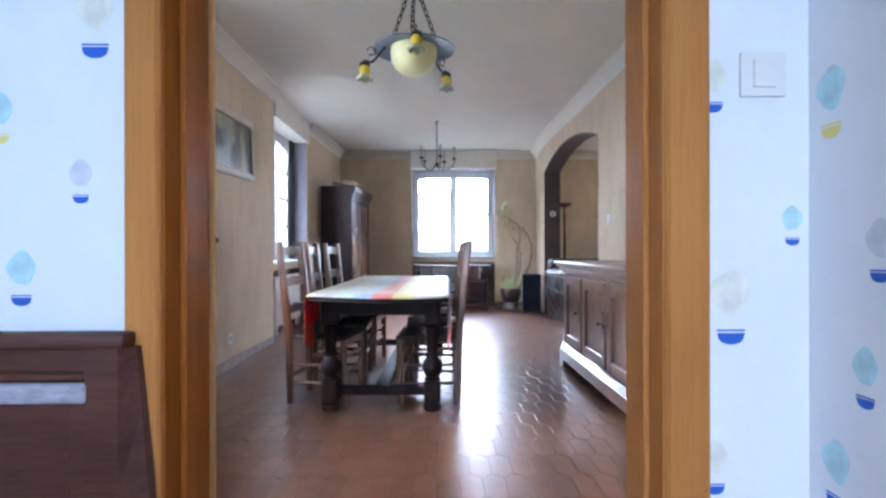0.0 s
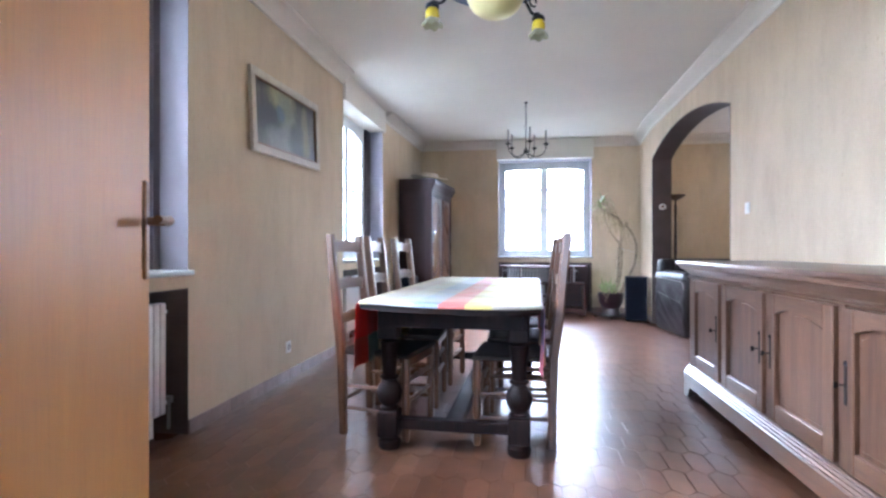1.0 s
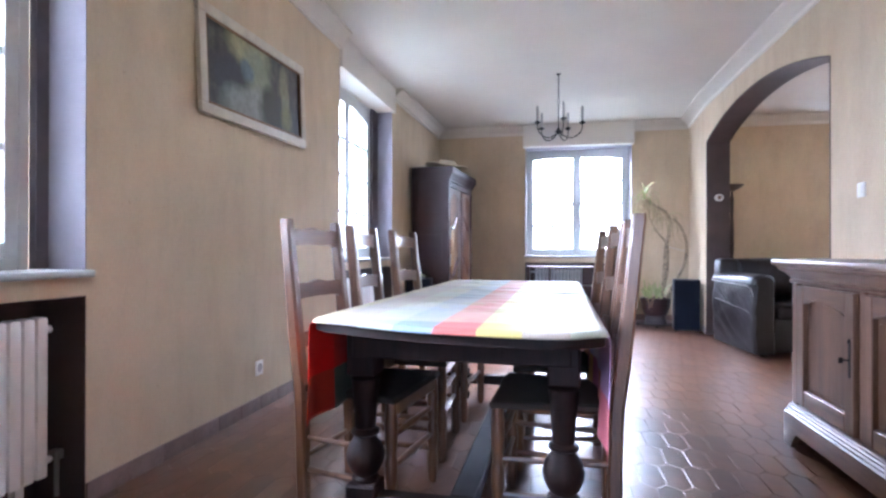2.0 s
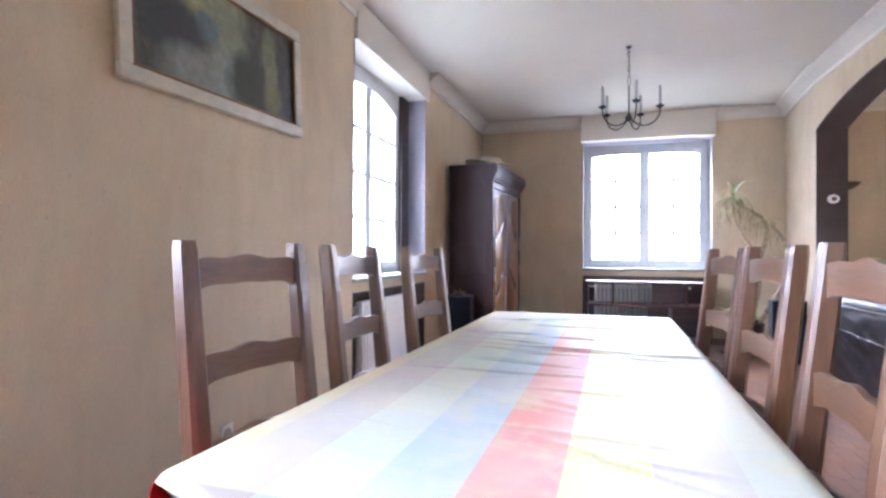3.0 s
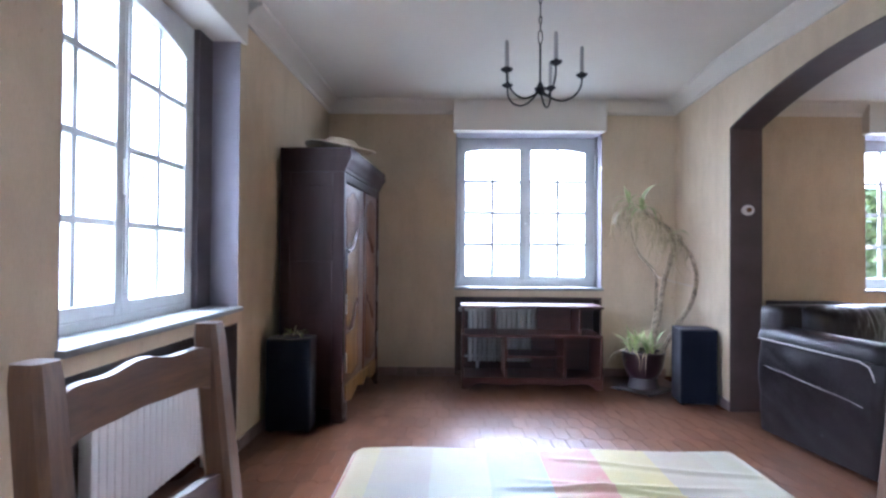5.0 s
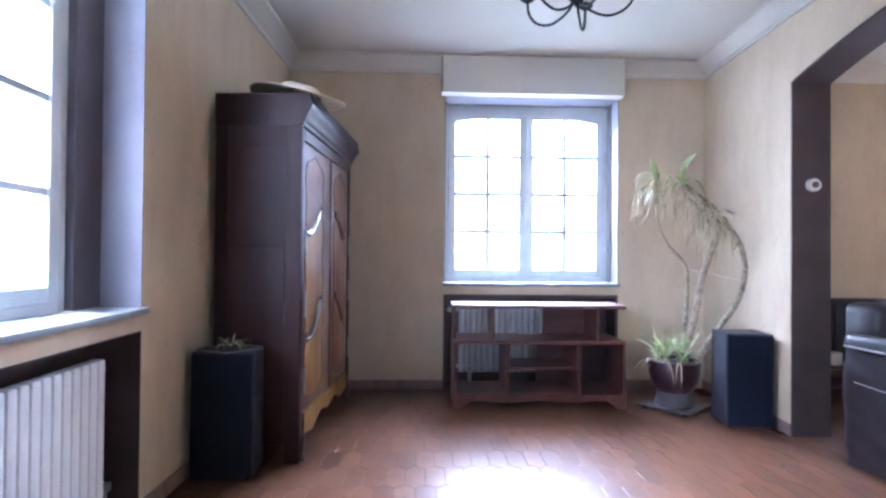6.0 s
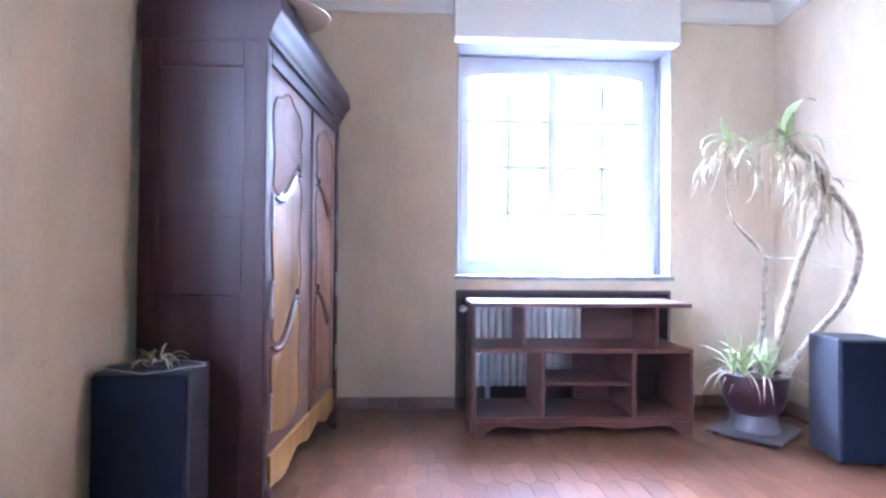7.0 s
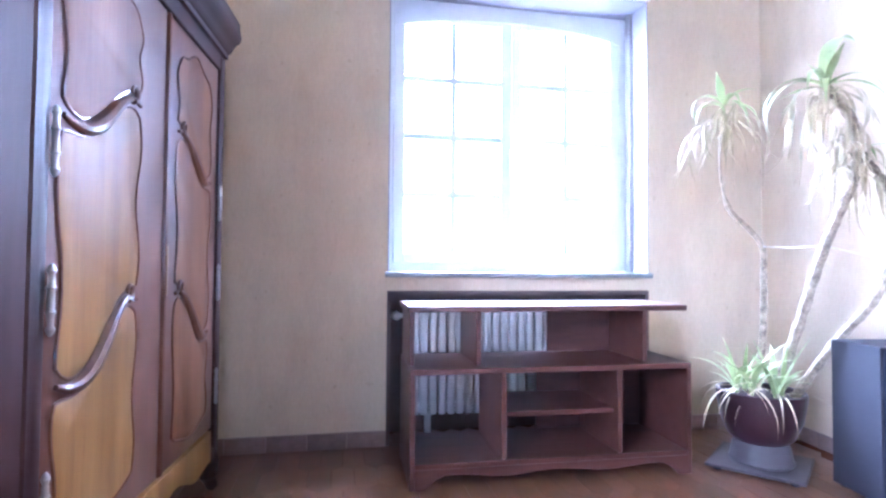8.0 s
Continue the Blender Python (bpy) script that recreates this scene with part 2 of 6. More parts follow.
def landscape(name):
    """The hung print: pale sky and river between dark trees, broad brushwork."""
    m, nt, b = shader(name)
    v = coords(nt)
    wobble = nt.nodes.new("ShaderNodeTexNoise")
    wobble.inputs["Scale"].default_value, wobble.inputs["Detail"].default_value = 7.0, 5
    nt.links.new(v, wobble.inputs["Vector"])
    bent = nt.nodes.new("ShaderNodeMix")
    bent.data_type = "VECTOR"
    bent.inputs[0].default_value = 0.10
    nt.links.new(v, bent.inputs[4])
    nt.links.new(wobble.outputs[1], bent.inputs[5])

    def spot(below, y, z, wide, high, colour, most=1.0):
        """One soft brushed patch of colour on the canvas."""
        at = nt.nodes.new("ShaderNodeMapping")
        at.vector_type = "TEXTURE"
        at.inputs["Location"].default_value = (0.05, 0.9 * y + 0.05, 0.9 * z + 0.05)
        at.inputs["Scale"].default_value = (1.0, wide, high)
        nt.links.new(bent.outputs[1], at.inputs[0])
        ball = nt.nodes.new("ShaderNodeTexGradient")
        ball.gradient_type = "SPHERICAL"
        nt.links.new(at.outputs[0], ball.inputs[0])
        return blend(nt, ramp(nt, ball.outputs[1], [(0.0, (0, 0, 0)), (0.45, (most,) * 3)]), below, colour)

    dabs = noisy(nt, coords(nt, (1, 3, 2)), 7.0, 6, 0.65)
    out = ramp(nt, dabs, [(0.30, (0.020, 0.018, 0.014)), (0.50, (0.050, 0.046, 0.032)), (0.70, (0.11, 0.105, 0.065))])
    out = spot(out, -0.10, 0.19, 0.24, 0.15, (0.36, 0.34, 0.16))
    out = spot(out, -0.02, 0.06, 0.17, 0.17, (0.25, 0.28, 0.17))
    out = spot(out, -0.13, 0.04, 0.08, 0.08, (0.10, 0.15, 0.19), 0.8)
    out = spot(out, -0.30, -0.02, 0.18, 0.11, (0.035, 0.038, 0.04), 0.9)
    out = spot(out, -0.14, -0.17, 0.28, 0.12, (0.24, 0.26, 0.22))
    out = spot(out, 0.00, -0.10, 0.12, 0.10, (0.30, 0.32, 0.27), 0.8)
    out = spot(out, 0.14, -0.12, 0.16, 0.15, (0.035, 0.04, 0.016))
    out = spot(out, 0.31, 0.02, 0.06, 0.20, (0.20, 0.20, 0.10))
    out = spot(out, 0.33, -0.14, 0.09, 0.10, (0.20, 0.18, 0.05), 0.8)
    out = blend(nt, 0.6, out, ramp(nt, noisy(nt, v, 26.0, 4), [(0.3, (0.45, 0.45, 0.42)), (0.7, (1, 1, 1))]), "MULTIPLY")
    nt.links.new(out, b.inputs["Base Color"])
    b.inputs["Roughness"].default_value = 0.4
    relief(nt, b, noisy(nt, v, 80.0, 3), 0.25, 0.003)
    return m


M_SAND = wall_paper("sand_wallpaper", (0.64, 0.53, 0.375))
M_KITCHEN = plain("pale_kitchen_wallpaper", (0.80, 0.82, 0.84), 0.8, var=0.04, bump=0.1)
M_WHITE = plain("white_ceiling_paint", (0.68, 0.645, 0.57), 0.85, var=0.04, big=1.2, fine=45, bump=0.06)
M_GUIDE = plain("grey_brown_guide_paint", (0.11, 0.095, 0.105), 0.6, var=0.12, big=5)
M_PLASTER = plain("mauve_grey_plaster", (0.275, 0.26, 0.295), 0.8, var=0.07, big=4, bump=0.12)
M_BROWN = plain("brown_paint", (0.085, 0.058, 0.052), 0.55, var=0.18, big=5, bump=0.1)
M_FRAME = plain("white_window_paint", (0.64, 0.66, 0.66), 0.4, var=0.06, big=9)
M_STONE = plain("grey_stone_sill", (0.27, 0.285, 0.275), 0.35, var=0.16, big=14, fine=120)
M_GROUT = plain("brown_grout", (0.115, 0.056, 0.036), 0.9, var=0.2, spec=0.05)
M_TILE = clay_tiles("glazed_clay_tiles")
M_PINE = timber("varnished_pine", (0.49, 0.192, 0.042), (0.58, 0.255, 0.066), "Z", 0.45, 0.5, coat=0.0, bump=0.05, per_object=0.12, pore=0.22, spec=0.12)
M_PINE_LEFT = timber("red_varnished_pine", (0.34, 0.098, 0.012), (0.42, 0.138, 0.021), "Z", 0.42, 0.5, coat=0.0, bump=0.05, per_object=0.1, pore=0.22, spec=0.10)
M_DOOR = timber("oak_veneer", (0.54, 0.255, 0.074), (0.585, 0.290, 0.092), "Z", 0.42, 0.5, bump=0.04, per_object=0.0, pore=0.15, spec=0.25)
M_WALNUT = timber("dark_walnut", (0.022, 0.009, 0.007), (0.058, 0.024, 0.016), "Z", 0.45, 0.8)
M_HONEY = timber("figured_cherry", (0.135, 0.060, 0.018), (0.34, 0.18, 0.050), "Z", 0.46, 0.32, bump=0.06, pore=0.2, spec=0.16)
M_PANEL = timber("brown_figured_cherry", (0.095, 0.040, 0.020), (0.205, 0.095, 0.043), "Z", 0.46, 0.32, bump=0.06, pore=0.2, spec=0.14)
M_STILE = timber("brown_cherry", (0.090, 0.037, 0.022), (0.155, 0.066, 0.038), "Z", 0.42, 0.5, coat=0.0, bump=0.06, pore=0.25)
M_CABINET = timber("plum_brown_walnut", (0.022, 0.008, 0.007), (0.046, 0.018, 0.014), "Z", 0.43, 0.4, bump=0.05, pore=0.3, spec=0.21)
M_CARVED = timber("red_brown_carved_walnut", (0.085, 0.036, 0.022), (0.17, 0.075, 0.045), "Z", 0.20, 0.5, coat=0.4, bump=0.06, pore=0.25)
M_OAK = timber("brown_oak", (0.088, 0.036, 0.016), (0.245, 0.114, 0.050), "Z", 0.30, 0.9, coat=0.6)
M_OAK_Y = timber("brown_oak_long", (0.088, 0.036, 0.016), (0.245, 0.114, 0.050), "Y", 0.30, 0.9, coat=0.6)
M_BUFFET = timber("grey_brown_oak", (0.055, 0.025, 0.014), (0.195, 0.103, 0.056), "Z", 0.30, 0.9, coat=0.2)
M_BUFFET_Y = timber("grey_brown_oak_long", (0.055, 0.025, 0.014), (0.195, 0.103, 0.056), "Y", 0.28, 0.9, coat=0.25)
M_TABLE = timber("black_oak", (0.012, 0.006, 0.0045), (0.030, 0.014, 0.010), "Z", 0.55, 0.9, spec=0.25)
M_SHELF = timber("mahogany_stain", (0.048, 0.017, 0.012), (0.105, 0.038, 0.026), "X", 0.34, 0.9, coat=0.15)
M_RUSH = plain("woven_rush", (0.045, 0.028, 0.016), 0.7, var=0.35, big=12, fine=140, bump=0.4, stretch=(1, 6, 1))
M_SPEAKER = plain("black_loudspeaker_cloth", (0.008, 0.010, 0.019), 0.8, var=0.2, fine=300, bump=0.2, spec=0.15)
M_SPEAKER_BOX = plain("dark_grey_vinyl", (0.038, 0.037, 0.045), 0.55, var=0.2, fine=150, bump=0.1, spec=0.25)
M_LEATHER = plain("dark_brown_leather", (0.013, 0.009, 0.010), 0.27, var=0.25, big=6, fine=120, bump=0.25, spec=0.38)
M_PIPING = plain("pale_piping", (0.55, 0.52, 0.50), 0.5)
M_IRON = plain("wrought_iron", (0.025, 0.027, 0.03), 0.5, 0.6, var=0.25, bump=0.15)
M_CANDLE = plain("grey_candle_sleeve", (0.40, 0.38, 0.35), 0.6)
M_BLUE = plain("blue_grey_enamel", (0.075, 0.11, 0.19), 0.3, var=0.15, coat=0.3)
M_YELLOW_GLASS = plain("yellow_glass", (0.78, 0.72, 0.34), 0.25, var=0.12, spec=0.6)
M_AMBER = plain("amber_glass", (0.70, 0.52, 0.03), 0.2, var=0.12, spec=0.6)
M_CLEAR = plain("frosted_glass", (0.40, 0.40, 0.24), 0.25)
M_RADIATOR = plain("white_radiator_enamel", (0.84, 0.84, 0.83), 0.35, var=0.05)
M_PLASTIC = plain("white_plastic", (0.78, 0.77, 0.73), 0.35, var=0.05)
M_BRASS = plain("worn_brass", (0.22, 0.12, 0.06), 0.35, 0.9, var=0.2)
M_STEEL = plain("satin_steel", (0.38, 0.37, 0.36), 0.3, 0.9, var=0.1)
M_BONE = plain("cream_painted_frame", (0.54, 0.49, 0.39), 0.5, var=0.12, big=12)
M_PICTURE = landscape("landscape_print")
M_CLOTH = oilcloth("checked_tablecloth")
M_GLASS = glass("clear_glass")
M_POT = plain("oxblood_glazed_pot", (0.030, 0.009, 0.012), 0.3, var=0.2, coat=0.4)
M_DISH = plain("grey_zinc_dish", (0.075, 0.062, 0.064), 0.4, var=0.15)
M_SOIL = plain("dry_soil", (0.05, 0.035, 0.025), 0.95, var=0.4, fine=90, bump=0.8)
M_CANE = plain("pale_cane_bark", (0.40, 0.32, 0.22), 0.8, var=0.5, big=30, fine=120, bump=0.5)
M_LEAF = plain("yucca_leaf_green", (0.40, 0.46, 0.20), 0.5, var=0.3, big=10)
M_WILT = plain("wilted_leaf", (0.22, 0.24, 0.07), 0.6, var=0.4, big=20)
M_NET = plain("dark_net_cloth", (0.035, 0.036, 0.05), 0.8, var=0.3, fine=220, bump=0.3)
M_DRY = plain("dry_leaf_straw", (0.50, 0.42, 0.26), 0.7, var=0.3, big=14)
M_STRING = plain("white_string", (0.7, 0.68, 0.62), 0.8)
M_LACE = plain("white_lace", (0.34, 0.30, 0.26), 0.85, var=0.15, fine=200)
M_STRAW = plain("woven_straw", (0.52, 0.44, 0.31), 0.75, var=0.25, fine=150, bump=0.4)
M_BENCH = timber("red_brown_bench_wood", (0.06, 0.020, 0.013), (0.13, 0.050, 0.032), "X", 0.45, 0.9, spec=0.3)
M_FABRIC = plain("grey_figured_fabric", (0.42, 0.40, 0.44), 0.9, var=0.35, big=22, fine=180, bump=0.3, stretch=(1, 1, 3))
M_SKIRT = plain("brown_tile_skirting", (0.27, 0.19, 0.165), 0.3, var=0.25, big=8, per_object=0.25)
M_NAVY = plain("blue_print", (0.035, 0.12, 0.52), 0.8, var=0.1)
M_TURQ = plain("turquoise_print", (0.52, 0.75, 0.79), 0.8, var=0.2, big=25)
M_CREAM = plain("cream_print", (0.78, 0.78, 0.68), 0.8, var=0.15, big=25)
M_YOLK = plain("yellow_print", (0.80, 0.68, 0.22), 0.8, var=0.1)
M_PALE = plain("grey_print", (0.68, 0.71, 0.75), 0.8, var=0.15, big=25)
M_GRASS = plain("lawn", (0.07, 0.12, 0.03), 0.9, var=0.4, big=0.6, fine=30)
M_HEDGE = plain("hedge_leaf", (0.12, 0.19, 0.07), 0.6, var=0.4, big=3)
M_SCREEN = plain("grey_screen_glass", (0.05, 0.055, 0.06), 0.2, var=0.05)
M_BULB = plain("dark_lamp_lacquer", (0.09, 0.06, 0.045), 0.5, var=0.1)

# ---- mesh helpers ----
def box(bm, a, b, bev=0.0, seg=1):
    (x0, y0, z0), (x1, y1, z1) = a, b
    v = [bm.verts.new((x, y, z)) for x in (x0, x1) for y in (y0, y1) for z in (z0, z1)]
    f = [bm.faces.new([v[i] for i in q]) for q in ((0, 1, 3, 2), (4, 6, 7, 5), (0, 4, 5, 1), (2, 3, 7, 6), (0, 2, 6, 4), (1, 5, 7, 3))]
    if bev:
        edges = list({e for q in f for e in q.edges})
        bmesh.ops.bevel(bm, geom=edges, offset=bev, segments=seg, profile=0.5, affect="EDGES")


def prism(bm, poly, axis, lo, hi, bev=0.0):
    """A polygon, given in the two other axes in their order, drawn out along one axis."""
    def at(p, h):
        return {"x": (h, p[0], p[1]), "y": (p[0], h, p[1]), "z": (p[0], p[1], h)}[axis]
    low, high = [bm.verts.new(at(p, lo)) for p in poly], [bm.verts.new(at(p, hi)) for p in poly]
    n = len(poly)
    ends = [bm.faces.new(low[::-1]), bm.faces.new(high)]
    for i in range(n):
        bm.faces.new((low[i], low[(i + 1) % n], high[(i + 1) % n], high[i]))
    if bev:
        edges = list({e for q in ends for e in q.edges})
        bmesh.ops.bevel(bm, geom=edges, offset=bev, segments=1, profile=0.5, affect="EDGES")


def lathe(bm, profile, n=16, centre=(0, 0, 0), squash=1.0):
    cx, cy, cz = centre
    rings = []
    for r, z in profile:
        if r < 1e-5:
            rings.append([bm.verts.new((cx, cy, cz + z))])
        else:
            rings.append([bm.verts.new((cx + r * math.cos(2 * math.pi * i / n), cy + squash * r * math.sin(2 * math.pi * i / n), cz + z)) for i in range(n)])
    for a, b in zip(rings, rings[1:]):
        for i in range(n):
            j = (i + 1) % n
            if len(a) == 1 and len(b) > 1:
                bm.faces.new((a[0], b[i], b[j]))
            elif len(b) == 1 and len(a) > 1:
                bm.faces.new((a[i], a[j], b[0]))
            elif len(a) > 1:
                bm.faces.new((a[i], a[j], b[j], b[i]))
    for ring in (rings[0], rings[-1]):
        if len(ring) > 1:
            bm.faces.new(ring)


def tube(bm, pts, radius, n=8, closed=False):
    pts = [Vector(p) for p in pts]
    rings, side = [], None
    for i, p in enumerate(pts):
        if closed:
            d = pts[(i + 1) % len(pts)] - pts[i - 1]
        else:
            d = pts[min(i + 1, len(pts) - 1)] - pts[max(i - 1, 0)]
        d.normalize()
        if side is None:
            side = d.orthogonal().normalized()
        side = (side - d * side.dot(d)).normalized()
        up = d.cross(side)
        r = radius[i] if isinstance(radius, (list, tuple)) else radius
        rings.append([bm.verts.new(p + r * (math.cos(2 * math.pi * k / n) * side + math.sin(2 * math.pi * k / n) * up)) for k in range(n)])
    pairs = list(zip(rings, rings[1:])) + ([(rings[-1], rings[0])] if closed else [])
    for a, b in pairs:
        for k in range(n):
            bm.faces.new((a[k], a[(k + 1) % n], b[(k + 1) % n], b[k]))
    if not closed:
        bm.faces.new(rings[0][::-1])
        bm.faces.new(rings[-1])


def curve_points(knots, steps=6):
    """A smooth line through the knots."""
    k = [Vector(p) for p in knots]
    out = []
    for i in range(len(k) - 1):
        a, b, c, d = k[max(i - 1, 0)], k[i], k[i + 1], k[min(i + 2, len(k) - 1)]
        for s in range(steps):
            t = s / steps
            out.append(0.5 * ((2 * b) + (c - a) * t + (2 * a - 5 * b + 4 * c - d) * t * t + (3 * b - a - 3 * c + d) * t ** 3))
    return out + [k[-1]]


def blade(bm, base, heading, rise, length, width, droop, n=7):
    """A strap leaf, folded along its midrib, that bends over under its weight."""
    p, pitch = Vector(base), rise
    side = Vector((-math.sin(heading), math.cos(heading), 0))
    rows = []
    for i in range(n + 1):
        t = i / n
        w = width * (0.55 + 0.9 * t if t < 0.5 else 2 * (1 - t)) * 0.5
        fold = Vector((0, 0, -0.25 * w))
        rows.append([bm.verts.new(p - side * w), bm.verts.new(p + fold), bm.verts.new(p + side * w)])
        step = length / n
        p = p + step * Vector((math.cos(heading) * math.cos(pitch), math.sin(heading) * math.cos(pitch), math.sin(pitch)))
        pitch -= droop / n
    for a, b in zip(rows, rows[1:]):
        bm.faces.new((a[0], a[1], b[1], b[0]))
        bm.faces.new((a[1], a[2], b[2], b[1]))


def mesh_of(name, bm, material, smooth=True):
    bmesh.ops.recalc_face_normals(bm, faces=bm.faces[:])
    me = bpy.data.meshes.new(name)
    bm.to_mesh(me)
    bm.free()
    me.materials.append(material)
    if smooth:
        me.polygons.foreach_set("use_smooth", [True] * len(me.polygons))
        me.set_sharp_from_angle(angle=radians(35))
    return me


def part(name, bm, material, parent=None, label="", smooth=True, kind=""):
    ob = new(name, mesh_of(name, bm, material, smooth))
    ob.parent = parent
    return tagged(ob, label, kind=kind)


def again(ob, m, parent):
    """A further piece on the same mesh."""
    c = new(ob.name.split(".")[0], ob.data)
    c.parent, c.matrix_basis = parent, m
    return c


def thing(name, m, label, category, group="", kind=""):
    e = new(name)
    e.empty_display_size = 0.1
    e.matrix_basis = m
    return tagged(e, label, category, group, kind)


def boxed(name, boxes, material, parent=None, bev=0.0, label="", kind="", seg=1):
    bm = bmesh.new()
    for a, b in boxes:
        box(bm, a, b, bev, seg)
    return part(name, bm, material, parent, label, kind=kind)


# ---- the rooms ----
XW, XE, YN, CEIL = -1.80, 1.695, 9.575, 2.77
XE2 = 1.94
XW_END, XE_END = -1.725, 1.790  # the side walls run slightly askew to the end wall
W1, W2 = (1.95, 3.43), (5.90, 7.405)
WN, WL = (-0.435, 1.045), (3.71, 5.05)
SILL, NICHE, LINTEL = 0.86, 0.79, 2.50
TOP = 2.95
structure = lambda ob, label, cat: tagged(ob, label, cat, kind="structure")

structure(boxed("floor", [((-2.3, -2.7, -0.12), (0.90, 1.12, -0.004)), ((-2.3, 1.12, -0.12), (XE2, 4.30, -0.004)), ((-2.3, 4.30, -0.12), (5.7, 9.95, -0.004))], M_GROUT), "red-brown glazed clay tile floor with brown grout", "floor")
structure(boxed("ceiling", [((-2.3, 1.12, CEIL), (XE2, 4.30, TOP)), ((-2.3, 4.30, CEIL), (5.7, 9.95, TOP)), ((-2.3, -2.7, 2.55), (1.0, 1.12, TOP))], M_WHITE), "plain white painted plaster ceiling", "ceiling")

west = [((-2.15, 1.12, 0), (XW, W1[0], CEIL)), ((-2.15, W1[1], 0), (XW, W2[0], CEIL))]
for lo, hi in (W1, W2):
    west += [((-2.15, lo, LINTEL), (XW, hi, CEIL)), ((-2.15, lo, NICHE), (XW, hi, SILL)), ((-2.15, lo, 0), (-2.03, hi, NICHE))]
bm = bmesh.new()
for a, b in west:
    box(bm, a, b)
prism(bm, [(-2.15, W2[1]), (XW, W2[1]), (XW_END, YN), (-2.15, YN)], "z", 0, CEIL)
wall_west = structure(part("wall_west", bm, M_SAND), "sand-coloured papered wall with two deep window openings", "wall")

north = [((-2.15, YN, 0), (WN[0], 9.9, CEIL)), ((WN[1], YN, 0), (WL[0], 9.9, CEIL)), ((WL[1], YN, 0), (5.6, 9.9, CEIL)),
         ((WN[0], YN, LINTEL), (WN[1], 9.9, CEIL)), ((WN[0], YN, NICHE), (WN[1], 9.9, SILL)), ((WN[0], 9.80, 0), (WN[1], 9.9, NICHE)),
         ((WL[0], YN, LINTEL), (WL[1], 9.9, CEIL)), ((WL[0], YN, 0), (WL[1], 9.9, SILL))]
wall_north = structure(boxed("wall_north", north, M_SAND), "sand-coloured papered end wall with windows", "wall")

ARCH = (5.57, 8.365, 2.225, 2.445)


def arch_line(n=28, inset=0.0):
    y0, y1, spring, crown = ARCH
    half, rise = (y1 - y0) / 2, crown - spring
    rad = (half * half + rise * rise) / (2 * rise)
    mid, zc = (y0 + y1) / 2, crown - rad
    a = math.asin(half / rad)
    return [(mid + (rad - inset) * math.sin(-a + 2 * a * i / n), zc + (rad - inset) * math.cos(-a + 2 * a * i / n)) for i in range(n + 1)]


bm = bmesh.new()
box(bm, (XE, 1.12, 0), (XE2, ARCH[0], CEIL))
prism(bm, [(XE, ARCH[1]), (XE2, ARCH[1]), (XE2, YN), (XE_END, YN)], "z", 0, CEIL)
line = arch_line()
for (ya, za), (yb, zb) in zip(line, line[1:]):
    prism(bm, [(ya, za), (yb, zb), (yb, CEIL), (ya, CEIL)], "x", XE, XE2)
wall_east = structure(part("wall_east", bm, M_SAND), "sand-coloured papered wall with a wide segmental arch", "wall")
bm = bmesh.new()
outer, inner = arch_line(), arch_line(inset=0.012)
for i in range(len(outer) - 1):
    prism(bm, [outer[i], outer[i + 1], inner[i + 1], inner[i]], "x", XE - 0.003, XE2 + 0.003)
box(bm, (XE - 0.003, ARCH[1] - 0.010, 0), (XE2 + 0.003, ARCH[1], ARCH[2]))
box(bm, (XE - 0.003, ARCH[0], 0), (XE2 + 0.003, ARCH[0] + 0.010, ARCH[2]))
part("arch_lining", bm, M_BROWN, wall_east, "dark brown painted arch lining")

DOOR = (-0.480, 0.402, 2.06)
YK, YD = 0.955, 1.12
for nm, ya, yb, mat, lab in (("wall_south", 1.04, YD, M_SAND, "sand-coloured papered wall round the kitchen door"), ("wall_kitchen_north", YK, 1.04, M_KITCHEN, "pale blue-white kitchen wallpaper with printed balloons")):
    w = structure(boxed(nm, [((-2.15, ya, 0), (DOOR[0] - 0.03, yb, CEIL)), ((DOOR[1] + 0.03, ya, 0), (XE2, yb, CEIL)), ((DOOR[0] - 0.03, ya, DOOR[2] + 0.03), (DOOR[1] + 0.03, yb, CEIL))], mat), lab, "wall")
    if nm == "wall_kitchen_north":
        wall_kn = w
XKE = 0.672
wall_ke = structure(boxed("wall_kitchen_east", [((XKE, -2.6, 0), (0.80, YK, 2.55))], M_KITCHEN), "pale blue-white kitchen wallpaper with printed balloons", "wall")
structure(boxed("wall_kitchen_west", [((-2.3, -2.6, 0), (-2.15, YK, 2.55))], M_KITCHEN), "plain pale kitchen wall", "wall")
# unseen wall; its opening is added for the kitchen fill lamp
structure(boxed("wall_kitchen_south", [((-2.15, -2.7, 0), (-1.5, -2.6, 2.55)), ((0.3, -2.7, 0), (0.8, -2.6, 2.55)), ((-1.5, -2.7, 0), (0.3, -2.6, 1.0)), ((-1.5, -2.7, 2.3), (0.3, -2.6, 2.55))], M_KITCHEN), "plain pale kitchen wall with a window opening", "wall")
structure(boxed("wall_living_east", [((5.6, 4.4, 0), (5.7, 9.9, CEIL))], M_SAND), "plain sand-coloured wall", "wall")
structure(boxed("wall_living_south", [((XE2, 4.3, 0), (5.7, 4.4, CEIL))], M_SAND), "plain sand-coloured wall", "wall")

# cornices
PROFILE = [(0, 0), (0.018, 0), (0.018, 0.035), (0.03, 0.045), (0.05, 0.075), (0.085, 0.10), (0.115, 0.108), (0.115, 0.13), (0, 0.13)]


